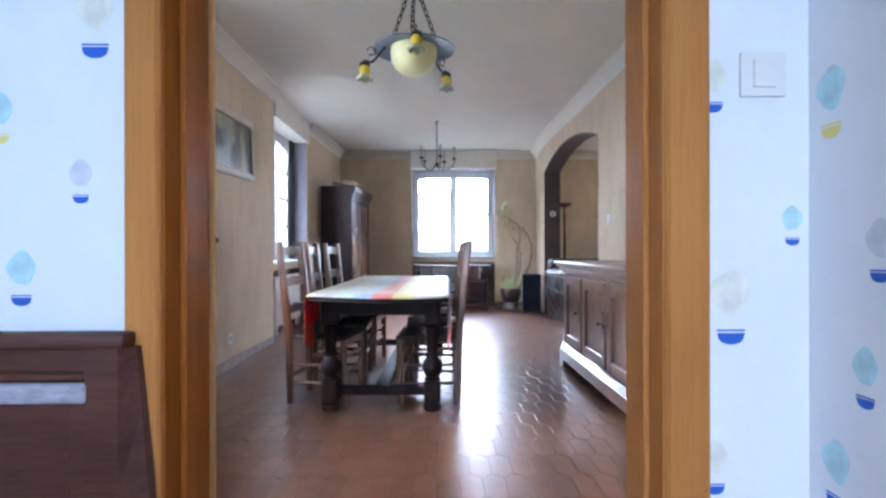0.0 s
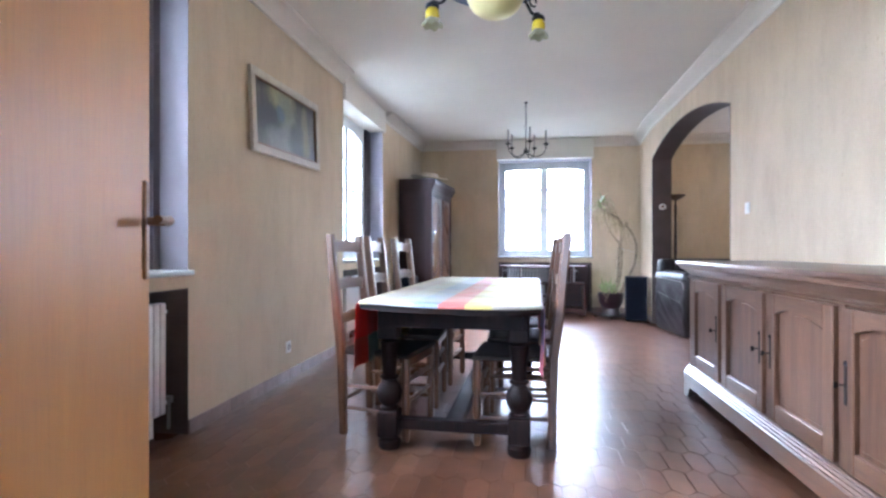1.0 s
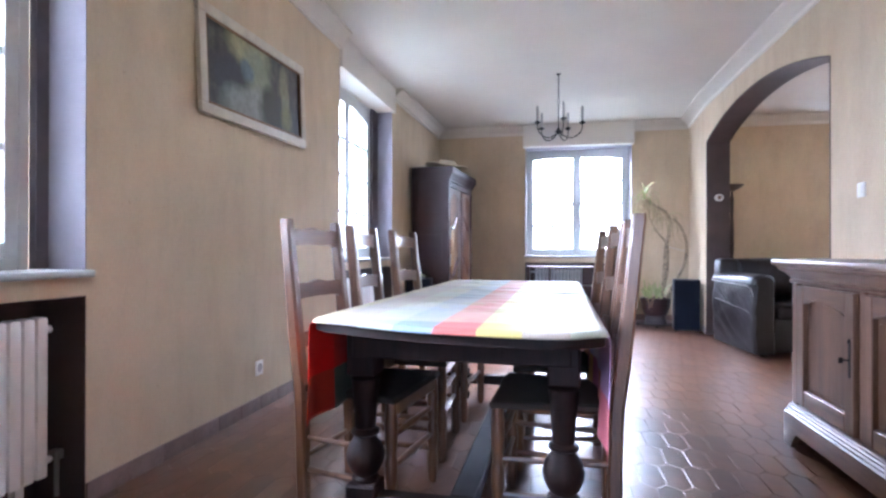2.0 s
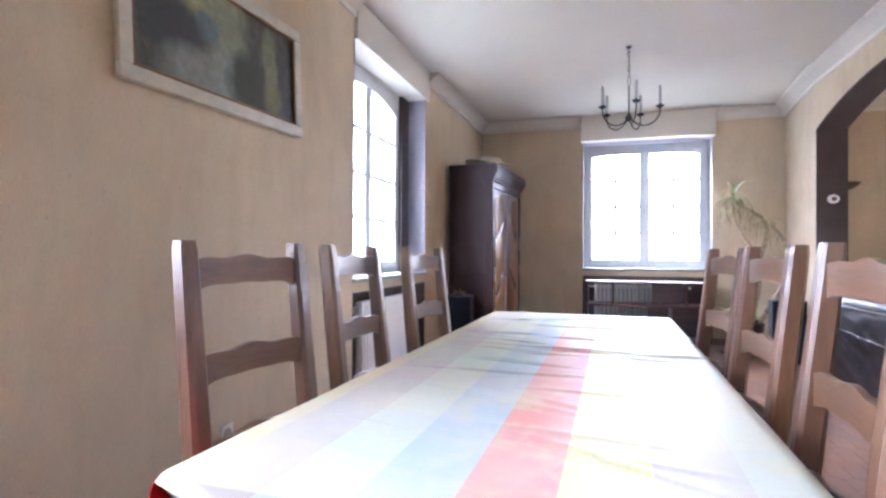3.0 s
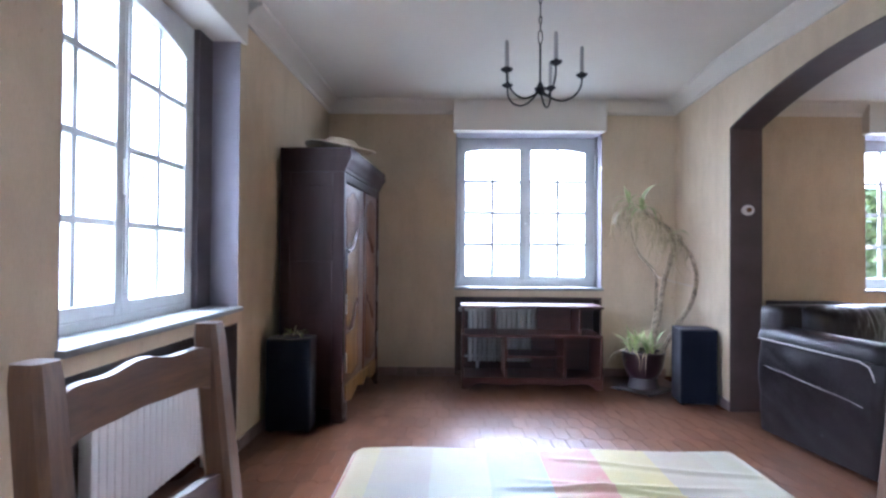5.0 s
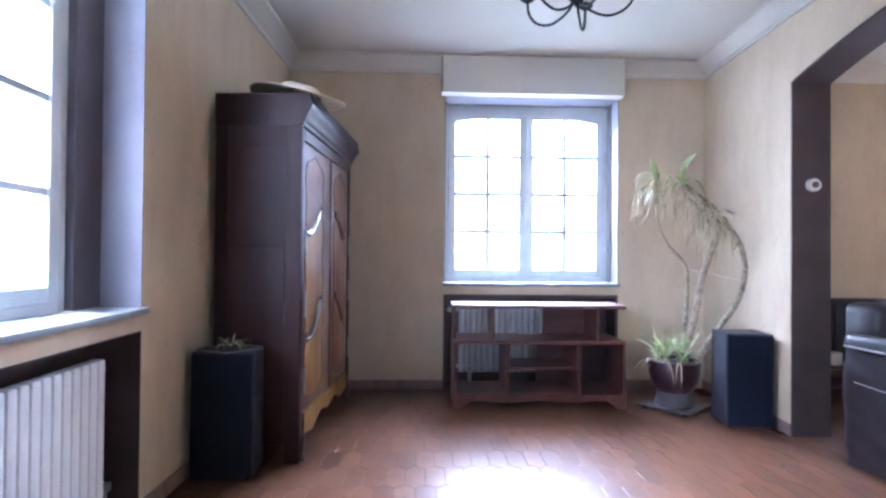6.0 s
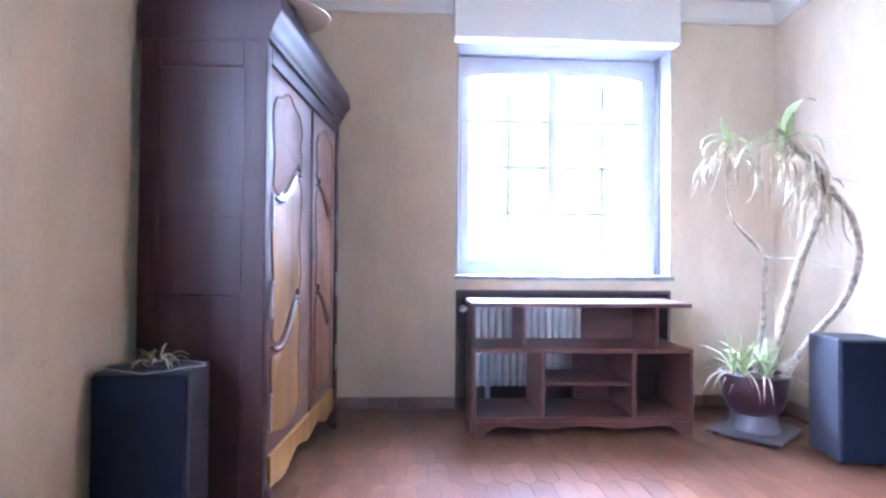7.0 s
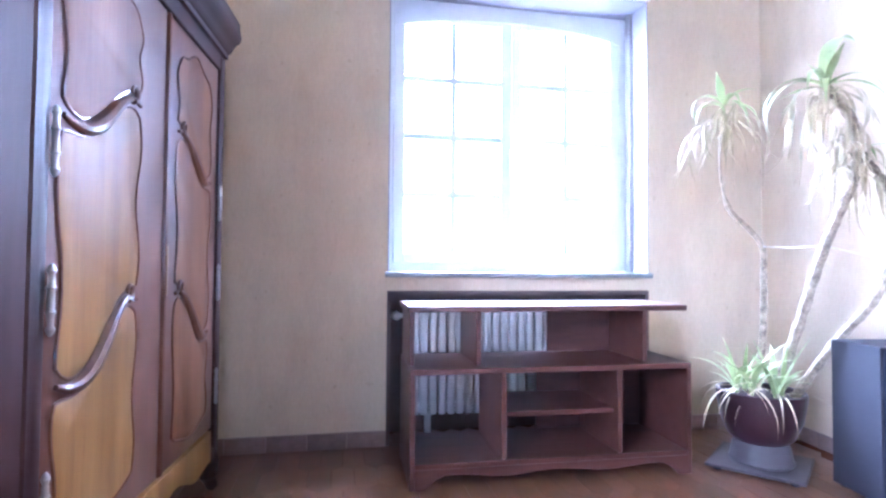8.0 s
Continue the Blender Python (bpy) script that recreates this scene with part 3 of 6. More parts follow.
def cornice(axis, wall, into, lo, hi, wall_end=None):
    """A run along one wall, whose face may stand elsewhere at the far end."""
    bm = bmesh.new()
    prism(bm, [(wall + into * d, CEIL - 0.13 + z) for d, z in PROFILE], axis, lo, hi)
    if wall_end is not None:
        for v in bm.verts:
            v.co.x += (wall_end - wall) * (v.co.y - lo) / (hi - lo)
    structure(part("cornice", bm, M_WHITE), "white moulded plaster cornice along the ceiling", "cornice")


cornice("y", XW, 1, YD, W1[0])
cornice("y", XW, 1, W1[1], W2[0])
cornice("y", XW, 1, W2[1] + 0.055, YN, XW_END)
cornice("y", XE, -1, YD, ARCH[1])
cornice("y", XE, -1, ARCH[1], YN, XE_END)
cornice("x", YN, -1, XW, WN[0] - 0.03)
cornice("x", YN, -1, WN[1] + 0.02, XE_END)
cornice("x", YD, 1, XW, XE)
cornice("x", YN, -1, XE2, WL[0] - 0.03)
cornice("y", XE2, 1, 4.4, YN)

# roller-shutter boxes over the windows
SHUTTER = "white painted roller-shutter box over a window"
structure(boxed("shutter_box", [((-2.0, W2[0] + 0.003, LINTEL - 0.004), (XW + 0.028, W2[1] + 0.053, CEIL - 0.002))], M_WHITE, bev=0.004), SHUTTER, "shutter box")
structure(boxed("shutter_box", [((-2.0, W1[0] + 0.003, LINTEL - 0.004), (XW + 0.028, W1[1], CEIL - 0.002))], M_WHITE, bev=0.004), SHUTTER, "shutter box")
structure(boxed("shutter_box", [((WN[0] - 0.03, YN - 0.105, 2.455), (WN[1] + 0.02, YN + 0.31, CEIL - 0.002))], M_WHITE, bev=0.006), SHUTTER, "shutter box")
structure(boxed("shutter_box", [((WL[0] - 0.03, YN - 0.105, 2.455), (WL[1] + 0.02, YN + 0.31, CEIL - 0.002))], M_WHITE, bev=0.006), SHUTTER, "shutter box")


# ---- windows ----
def window(number, m, w, h, label, fr=0.045, st=0.055, drop=0.075, rise=0.11, mb=0.030):
    """Two casements of eight panes each under a curved head. Local x along the wall, y outwards, z up."""
    e = thing("window_%d" % number, m, label, "window", kind="structure")
    frame_ob = boxed("window_frame", [((0, 0, 0), (fr, 0.06, h)), ((w - fr, 0, 0), (w, 0.06, h)), ((fr, 0, 0), (w - fr, 0.06, fr)), ((fr, 0, h - fr), (w - fr, 0.06, h))], M_FRAME, e, 0.004)
    n = 20
    top = h - fr
    xs = [fr + (w - 2 * fr) * i / n for i in range(n + 1)]
    arc = [(x, top - drop - rise * ((2 * x - w) / (w - 2 * fr)) ** 2) for x in xs]
    bm = bmesh.new()
    for (xa, za), (xb, zb) in zip(arc, arc[1:]):
        prism(bm, [(xa, za), (xb, zb), (xb, top), (xa, top)], "y", -0.012, 0.045)
    part("curved_head", bm, M_FRAME, e)
    mid = w / 2
    pane_mesh = None
    for a, b in ((fr, mid), (mid, w - fr)):
        bot = 0.06
        z0, z1 = fr, h - fr
        bars = [((a, -0.004, z0), (a + st, 0.04, z1)), ((b - st, -0.004, z0), (b, 0.04, z1)), ((a + st, -0.004, z0), (b - st, 0.04, z0 + bot)), ((a + st, -0.004, z1 - 0.08), (b - st, 0.04, z1))]
        cas = boxed("casement", bars, M_FRAME, e, 0.004)
        gx0, gx1, gz0, gz1 = a + st, b - st, z0 + bot, z1 - 0.08
        cx = (gx0 + gx1) / 2
        rows = [gz0 + (gz1 - gz0) * i / 4 for i in range(5)]
        boxed("muntin", [((cx - mb / 2, 0.004, gz0), (cx + mb / 2, 0.034, gz1))], M_FRAME, cas, 0.003)
        for z in rows[1:4]:
            boxed("muntin", [((gx0, 0.002, z - mb / 2), (gx1, 0.032, z + mb / 2))], M_FRAME, cas, 0.003)
        for i in range(4):
            for p, q in ((gx0, cx), (cx, gx1)):
                pw, ph = q - p, rows[1] - rows[0]
                if pane_mesh is None:
                    bm = bmesh.new()
                    box(bm, (0, 0, 0), (pw, 0.004, ph))
                    pane_mesh = mesh_of("pane", bm, M_GLASS, False)
                g = new("pane", pane_mesh)
                g.parent, g.location, g.visible_shadow = cas, (p, 0.020, rows[i]), False
    bm = bmesh.new()
    tube(bm, [(mid, -0.02, 0.12), (mid, -0.02, h - 0.12)], 0.006, 6)
    box(bm, (mid - 0.012, -0.03, h * 0.36), (mid + 0.012, -0.004, h * 0.46), 0.003)
    tube(bm, [(mid, -0.03, h * 0.42), (mid + 0.02, -0.055, h * 0.42), (mid + 0.10, -0.055, h * 0.41)], 0.008, 6)
    part("espagnolette", bm, M_FRAME, e)
    return e


def sill(name, a, b, label):
    structure(boxed(name, [(a, b)], M_STONE, bev=0.006, seg=2), label, "window sill")


LAB = "white two-leaf casement window of small panes, closed"
HW = LINTEL - SILL - 0.03
window(1, Matrix.Translation((-1.995, W1[0], SILL + 0.025)) @ pose(0, 0, 0, 0, 0, 90), 3.375 - W1[0], HW, LAB)
window(2, Matrix.Translation((-1.995, W2[0], SILL + 0.025)) @ pose(0, 0, 0, 0, 0, 90), 7.225 - W2[0], HW, LAB)
window(3, Matrix.Translation((WN[0], YN + 0.235, SILL + 0.025)), WN[1] - WN[0], LINTEL - SILL - 0.07, LAB, 0.050, 0.062, 0.05, 0.07, 0.036)
window(4, Matrix.Translation((WL[0], YN + 0.235, SILL + 0.025)), WL[1] - WL[0], LINTEL - SILL - 0.07, LAB, 0.050, 0.062, 0.05, 0.07, 0.036)
for lo, hi in (W1, W2):
    sill("window_sill", (-2.05, lo - 0.012, SILL), (XW + 0.035, hi + 0.012, SILL + 0.028), "grey stone window sill with a rounded edge")
for lo, hi in (WN, WL):
    sill("window_sill", (lo - 0.012, YN - 0.035, SILL), (hi + 0.012, YN + 0.305, SILL + 0.028), "grey stone window sill with a rounded edge")
# mauve-grey plastered reveals and dark shutter guides, brown niche linings
for (lo, hi), end in ((W1, 3.375), (W2, 7.225)):
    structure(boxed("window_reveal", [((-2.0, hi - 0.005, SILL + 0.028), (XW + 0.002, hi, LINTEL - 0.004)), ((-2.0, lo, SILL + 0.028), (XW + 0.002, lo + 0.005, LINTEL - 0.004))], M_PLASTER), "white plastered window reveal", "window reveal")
    structure(boxed("shutter_guide", [((-1.998, end, SILL + 0.03), (-1.965, hi - 0.005, LINTEL - 0.006)), ((-1.990, lo + 0.005, SILL + 0.03), (-1.945, lo + 0.020, LINTEL - 0.006))], M_GUIDE), "dark grey-brown shutter guide rail", "guide rail")
    for a, b in (((-2.03, lo, 0.0), (-2.026, hi, NICHE)), ((-2.026, hi - 0.004, 0), (XW + 0.002, hi, NICHE)), ((-2.026, lo, 0), (XW + 0.002, lo + 0.004, NICHE)), ((-2.026, lo + 0.004, NICHE - 0.004), (XW + 0.002, hi - 0.004, NICHE))):
        structure(boxed("niche_lining", [(a, b)], M_BROWN), "dark brown painted radiator niche", "niche")
for lo, hi in (WN, WL):
    # top board is added: its grey puts shade under the shutter box
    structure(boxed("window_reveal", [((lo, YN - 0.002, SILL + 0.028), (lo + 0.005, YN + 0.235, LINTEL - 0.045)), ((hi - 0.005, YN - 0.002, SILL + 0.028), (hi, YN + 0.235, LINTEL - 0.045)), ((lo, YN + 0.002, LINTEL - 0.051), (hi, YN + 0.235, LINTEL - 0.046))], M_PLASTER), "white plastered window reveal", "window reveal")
    structure(boxed("shutter_guide", [((lo + 0.005, YN + 0.15, SILL + 0.03), (lo + 0.02, YN + 0.20, LINTEL - 0.05)), ((hi - 0.025, YN + 0.15, SILL + 0.03), (hi - 0.005, YN + 0.20, LINTEL - 0.05))], M_STEEL), "grey metal shutter guide rail", "guide rail")
lo, hi = WN
for a, b in (((lo, 9.796, 0), (hi, 9.80, NICHE)), ((lo, YN - 0.003, 0), (lo + 0.02, 9.796, NICHE)), ((hi - 0.02, YN - 0.003, 0), (hi, 9.796, NICHE)), ((lo + 0.02, YN - 0.003, NICHE - 0.025), (hi - 0.02, 9.796, NICHE))):
    structure(boxed("niche_lining", [(a, b)], M_BROWN), "dark brown painted radiator niche", "niche")


# ---- the kitchen door ----
d1 = thing("door_frame", Matrix(), "varnished pine door frame with flat casings", "door frame", kind="structure")
for x0, x1, s in ((DOOR[0] - 0.03, DOOR[0], 1), (DOOR[1], DOOR[1] + 0.03, -1)):
    # left jamb and stop in a darker, redder pine than the right
    boxed("jamb", [((x0, YK - 0.012, 0), (x1, YD + 0.012, DOOR[2]))], M_PINE_LEFT if s > 0 else M_PINE, d1, 0.003)
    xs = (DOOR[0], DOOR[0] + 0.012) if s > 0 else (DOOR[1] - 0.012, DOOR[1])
    boxed("door_stop", [((xs[0], YK + 0.045, 0), (xs[1], YK + 0.10, DOOR[2]))], M_PINE_LEFT if s > 0 else M_PINE, d1, 0.003)
    for ya, yb in ((YK - 0.022, YK), (YD, YD + 0.018)):
        c0, c1 = (DOOR[0] - 0.066, DOOR[0] - 0.004) if s > 0 else (DOOR[1] + 0.004, DOOR[1] + 0.082)
        boxed("casing", [((c0, ya, 0), (c1, yb, DOOR[2] + 0.08))], M_PINE, d1, 0.006)
boxed("head_jamb", [((DOOR[0], YK - 0.012, DOOR[2]), (DOOR[1], YD + 0.012, DOOR[2] + 0.03))], M_PINE, d1, 0.003)
boxed("head_casing", [((DOOR[0] - 0.004, YK - 0.021, DOOR[2] + 0.005), (DOOR[1] + 0.004, YK, DOOR[2] + 0.08)), ((DOOR[0] - 0.004, YD, DOOR[2] + 0.005), (DOOR[1] + 0.004, YD + 0.017, DOOR[2] + 0.08))], M_PINE, d1, 0.004)

leaf = thing("door_1", pose(-0.474, 1.150, 0.008, 0, 0, 116.6), "flat oak-veneered door standing wide open", "door", kind="structure")
boxed("door_leaf", [((0.0, 0.0, 0), (0.835, 0.040, 2.03))], M_DOOR, leaf, 0.003)
for side, y in ((1, 0.040), (-1, 0.0)):
    bm = bmesh.new()
    box(bm, (0.764, min(y, y + side * 0.008), 0.925), (0.798, max(y, y + side * 0.008), 1.140), 0.003)
    plate = part("handle_plate", bm, M_BRASS, leaf, "copper-toned long door plate")
    bm = bmesh.new()
    tube(bm, [(0.781, y, 1.052), (0.781, y + side * 0.045, 1.052)], 0.010, 10)
    tube(bm, curve_points([(0.781, y + side * 0.045, 1.052), (0.765, y + side * 0.052, 1.053), (0.72, y + side * 0.052, 1.052), (0.655, y + side * 0.050, 1.050)], 3), [0.011] * 5 + [0.009] * 5, 10)
    part("door_handle", bm, M_BRASS, leaf, "copper-toned lever handle")

# ---- radiators ----
def radiator(m, length, label):
    e = thing("radiator", m, label, "radiator", "radiators under the windows")
    n = int(length / 0.05)
    bm = bmesh.new()
    box(bm, (0.004, 0.0, 0.0), (0.046, 0.055, 0.58), 0.010, 2)
    first = part("section", bm, M_RADIATOR, e)
    for i in range(1, n):
        again(first, Matrix.Translation((0.05 * i, 0, 0)), e)
    bm = bmesh.new()
    for z in (0.05, 0.53):
        tube(bm, [(-0.03, 0.035, z), (n * 0.05 + 0.03, 0.035, z)], 0.014, 8)
    for x in (0.1, n * 0.05 - 0.1):
        box(bm, (x - 0.015, 0.015, -0.10), (x + 0.015, 0.045, 0.004))
    part("header_pipe", bm, M_RADIATOR, e)
    bm = bmesh.new()
    tube(bm, [(n * 0.05 + 0.03, 0.035, 0.05), (n * 0.05 + 0.06, 0.035, 0.05), (n * 0.05 + 0.06, 0.035, -0.10)], 0.009, 8)
    box(bm, (n * 0.05 + 0.04, 0.015, 0.04), (n * 0.05 + 0.075, 0.055, 0.075), 0.004)
    part("valve", bm, M_STEEL, e)
    bm = bmesh.new()
    tube(bm, [(-0.075, -0.005, 0.53), (-0.075, 0.06, 0.53)], [0.020, 0.024], 14)
    tube(bm, [(-0.075, 0.035, 0.53), (-0.03, 0.035, 0.53)], 0.012, 8)
    part("thermostatic_knob", bm, M_PLASTIC, e, "white round valve knob")
    return e


RAD = "white ribbed steel radiator in a dark niche"
radiator(Matrix.Translation((-1.845, 6.145, 0.125)) @ pose(0, 0, 0, 0, 0, 90), 1.15, RAD)
radiator(Matrix.Translation((-1.85, 2.08, 0.14)) @ pose(0, 0, 0, 0, 0, 90), 1.25, RAD)
radiator(Matrix.Translation((-0.30, 9.66, 0.12)), 1.15, RAD)

# ---- dining table and its cloth ----
TABLE = pose(-0.338, 4.292, 0, 0, 0, -1.1)
TW, TL = 0.86, 2.24


def bowed(s):
    """How far the near end of the table reaches past its corner, across its width."""
    return 0.39 * (s - 0.22) ** 2 - 0.078 + 0.9 * max(0.0, s - 0.33) ** 1.3 * (1 if s > 0 else 0)


def dining_table():
    e = thing("dining_table", TABLE, "long dark oak refectory table with turned legs", "table")
    bm = bmesh.new()
    near = [(-TW / 2 + TW * i / 24, -TL / 2 + bowed(-TW / 2 + TW * i / 24)) for i in range(25)]
    prism(bm, near + [(TW / 2, TL / 2), (-TW / 2, TL / 2)], "z", 0.712, 0.750, 0.006)
    part("tabletop", bm, M_TABLE, e)
    for x0, x1, y0, y1 in ((-0.37, -0.345, -0.93, 0.93), (0.345, 0.37, -0.93, 0.93), (-0.345, 0.345, -0.945, -0.92), (-0.345, 0.345, 0.92, 0.945)):
        boxed("apron", [((x0, y0, 0.615), (x1, y1, 0.712))], M_TABLE, e, 0.003)
    prof = [(0.052, 0.0), (0.058, 0.015), (0.058, 0.04), (0.040, 0.055), (0.050, 0.065), (0.0, 0.066)]
    for sx in (-1, 1):
        for sy in (-1, 1):
            bm = bmesh.new()
            lathe(bm, prof, 16)
            box(bm, (-0.052, -0.052, 0.06), (0.052, 0.052, 0.19), 0.006)
            lathe(bm, [(0.03, 0.188), (0.044, 0.194), (0.046, 0.206), (0.036, 0.214), (0.050, 0.230), (0.062, 0.255), (0.066, 0.280), (0.058, 0.310), (0.042, 0.332), (0.036, 0.345),
                       (0.047, 0.352), (0.047, 0.362), (0.034, 0.370), (0.036, 0.40), (0.042, 0.48), (0.048, 0.535), (0.0, 0.552)], 18)
            box(bm, (-0.050, -0.050, 0.55), (0.050, 0.050, 0.712), 0.006)
            leg = part("leg", bm, M_TABLE, e)
            leg.location = (sx * 0.325, sy * 0.875, 0)
    for sy in (-1, 1):
        boxed("end_stretcher", [((-0.275, sy * 0.875 - 0.03, 0.10), (0.275, sy * 0.875 + 0.03, 0.155))], M_TABLE, e, 0.006)
    boxed("long_stretcher", [((-0.045, -0.845, 0.10), (0.045, 0.845, 0.152))], M_TABLE, e, 0.006)
    return e


dining_table()


def tablecloth():
    drop, nx, ny = 0.330, 130, 520
    half, hl = TW / 2 + 0.004, TL / 2 + 0.012
    rng = random.Random(3)
    creases = [(rng.uniform(-0.30, 0.30), rng.uniform(-0.8, 1.05), rng.uniform(-0.5, 0.1), rng.uniform(0.08, 0.26), rng.uniform(0.0026, 0.0056)) for _ in range(30)]
    creases += [(0.10, 0.10, -0.10, 0.42, 0.0055), (-0.10, -0.28, 0.06, 0.30, 0.0045), (0.10, 0.62, -0.05, 0.36, 0.005), (-0.12, 0.86, 0.10, 0.26, 0.004)]
    bm = bmesh.new()
    uv = bm.loops.layers.uv.new("UVMap")
    total = 2 * (half + drop)
    grid = []
    for j in range(ny + 1):
        along = -hl - 0.007 + (2 * hl + 0.016) * j / ny
        t = max(-hl, min(hl, along))
        end = max(0.0, abs(t) - (hl - 0.02)) / 0.02
        hang = max(0.0, abs(along) - hl)
        row = []
        for i in range(nx + 1):
            s = -half - drop + total * i / nx
            over = abs(s) - half
            sg = 1 if s > 0 else -1
            if over <= 0:
                x, z = s, 0.7555
                for cx, cy, slope, long, high in creases:
                    d = (t - cy) - slope * (s - cx)
                    u = (s - cx) / long
                    if abs(d) < 0.05 and abs(u) < 1:
                        z += (1.15 * high * math.exp(-(d / 0.0085) ** 2) - 0.35 * high * math.exp(-((d + 0.019) / 0.012) ** 2)) * (1 - u * u) * (0.7 + 0.5 * noise.noise((s * 9, cy * 7, 1)))
                z += 0.0016 * noise.noise((s * 5, t * 5, 0))
                near = max(0.0, abs(s) - half + 0.02) / 0.02
                z -= 0.008 * near * near
            else:
                wave = 0.012 * math.sin(t * 9 + sg * 1.3) + 0.008 * math.sin(t * 23 + 1)
                k = over / drop
                x = sg * (half + 0.008 * min(1, over / 0.02) + (wave - 0.004) * k)
                z = 0.7475 - max(0, over - 0.008)
            z -= 0.008 * end * end
            if over <= 0:
                z -= hang * (1 + 0.12 * math.sin(s * 6 + 1))
            away = (0.003 * min(1, hang / 0.006) + 0.003 * math.sin(s * 21) * hang / 0.04) * (1 if along > 0 else -1)
            far = min(1.0, max(0.0, (0.2 - t) / (0.2 + hl)))
            row.append(bm.verts.new((x, t + bowed(max(-half, min(half, s))) * far ** 1.5 + 0.004 * math.sin(x * 17) + away, z)))
        grid.append(row)
    for j in range(ny):
        for i in range(nx):
            f = bm.faces.new((grid[j][i], grid[j][i + 1], grid[j + 1][i + 1], grid[j + 1][i]))
            for loop, (a, b) in zip(f.loops, ((i, j), (i + 1, j), (i + 1, j + 1), (i, j + 1))):
                loop[uv].uv = (a / nx, b / ny)
    ob = new("tablecloth", mesh_of("tablecloth", bm, M_CLOTH))
    ob.matrix_basis = TABLE
    mod = ob.modifiers.new("thickness", "SOLIDIFY")
    mod.thickness, mod.offset = 0.0018, 1
    tagged(ob, "creased checked tablecloth in red, yellow, blue and cream", "tablecloth")


tablecloth()


# ---- chairs ----
def slat(bm, z, h, x, w, bow=0.0):
    """A wavy-edged ladder-back slat between the posts."""
    n = 16
    top = [(-w + 2 * w * i / n, z + h * (0.5 + 0.055 * math.cos(math.pi * 2.4 * (-1 + 2 * i / n)) + 0.16 * math.cos(math.pi * (-1 + 2 * i / n) / 2))) for i in range(n + 1)]
    low = [(y, zz - h * (0.94 + 0.06 * math.cos(math.pi * 2.0 * y / w))) for y, zz in top]
    a = 0.007
    rows = []
    for (y, zt), (_, zb) in zip(top, low):
        cx = x - bow * (1 - (y / w) ** 2)
        rows.append([bm.verts.new(p) for p in ((cx - a, y, zb), (cx + a, y, zb), (cx + a, y, zt), (cx - a, y, zt))])
    for p, q in zip(rows, rows[1:]):
        for k in range(4):
            bm.faces.new((p[k], p[(k + 1) % 4], q[(k + 1) % 4], q[k]))
    bm.faces.new(rows[0][::-1])
    bm.faces.new(rows[-1])


def square_post(bm, pts, half):
    """A post of chamfered square section through the points."""
    rings = []
    for p, h in zip(pts, half):
        c = 0.35 * h
        rings.append([bm.verts.new((p[0] + dx, p[1] + dy, p[2])) for dx, dy in ((h, -h + c), (h, h - c), (h - c, h), (-h + c, h), (-h, h - c), (-h, -h + c), (-h + c, -h), (h - c, -h))])
    for a, b in zip(rings, rings[1:]):
        for k in range(8):
            bm.faces.new((a[k], a[(k + 1) % 8], b[(k + 1) % 8], b[k]))
    bm.faces.new(rings[0][::-1])
    bm.faces.new(rings[-1])


def dining_chair():
    e = thing("dining_chair", Matrix(), "brown oak ladder-back chair with wavy slats and rush seat", "chair", "chairs round the dining table")
    for sy in (-1, 1):
        bm = bmesh.new()
        square_post(bm, [(-0.185, sy * 0.172, 0), (-0.195, sy * 0.175, 0.45), (-0.215, sy * 0.176, 0.62), (-0.262, sy * 0.174, 1.06), (-0.264, sy * 0.174, 1.083)], [0.021, 0.024, 0.025, 0.0215, 0.019])
        part("back_post", bm, M_OAK, e)
        bm = bmesh.new()
        lathe(bm, [(0.016, 0), (0.021, 0.02), (0.021, 0.10), (0.018, 0.13), (0.023, 0.17), (0.023, 0.23), (0.017, 0.25), (0.022, 0.29), (0.024, 0.36), (0.020, 0.42), (0.020, 0.44), (0, 0.441)], 12, (0.19, sy * 0.20, 0))
        part("front_leg", bm, M_OAK, e)
    for z, h, x in ((1.006, 0.068, -0.254), (0.797, 0.066, -0.232), (0.610, 0.064, -0.214)):
        bm = bmesh.new()
        slat(bm, z, h, x, 0.158, 0.012)
        part("slat", bm, M_OAK_Y, e)
    bm = bmesh.new()
    prism(bm, [(-0.20, -0.18), (0.215, -0.225), (0.215, 0.225), (-0.20, 0.18)], "z", 0.432, 0.458, 0.006)
    part("seat", bm, M_RUSH, e, "dark woven rush seat")
    boxed("seat_rail", [((0.185, -0.19, 0.385), (0.205, 0.19, 0.432))], M_OAK_Y, e, 0.003)
    for z in (0.14, 0.26):
        for sy in (-1, 1):
            bm = bmesh.new()
            tube(bm, [(-0.18, sy * 0.166, z), (0.18, sy * 0.197, z)], 0.011, 8)
            part("side_stretcher", bm, M_OAK, e)
    for x, z, w in ((0.185, 0.20, 0.19), (-0.19, 0.18, 0.155), (0.185, 0.31, 0.19)):
        bm = bmesh.new()
        tube(bm, [(x, -w, z), (x, -0.04, z), (x, 0, z), (x, 0.04, z), (x, w, z)], [0.010, 0.013, 0.016, 0.013, 0.010], 8)
        part("stretcher", bm, M_OAK, e)
    return e


chair = dining_chair()
chair.matrix_basis = pose(-0.770, 3.722, 0, 0, 0, -8.5)
for x, y, turn in ((-0.750, 4.302, 1), (-0.714, 4.900, -6), (-0.044, 3.710, 177), (-0.022, 4.288, 182), (-0.006, 4.872, 186)):
    copy_thing(chair, pose(x, y, 0, 0, 0, turn))


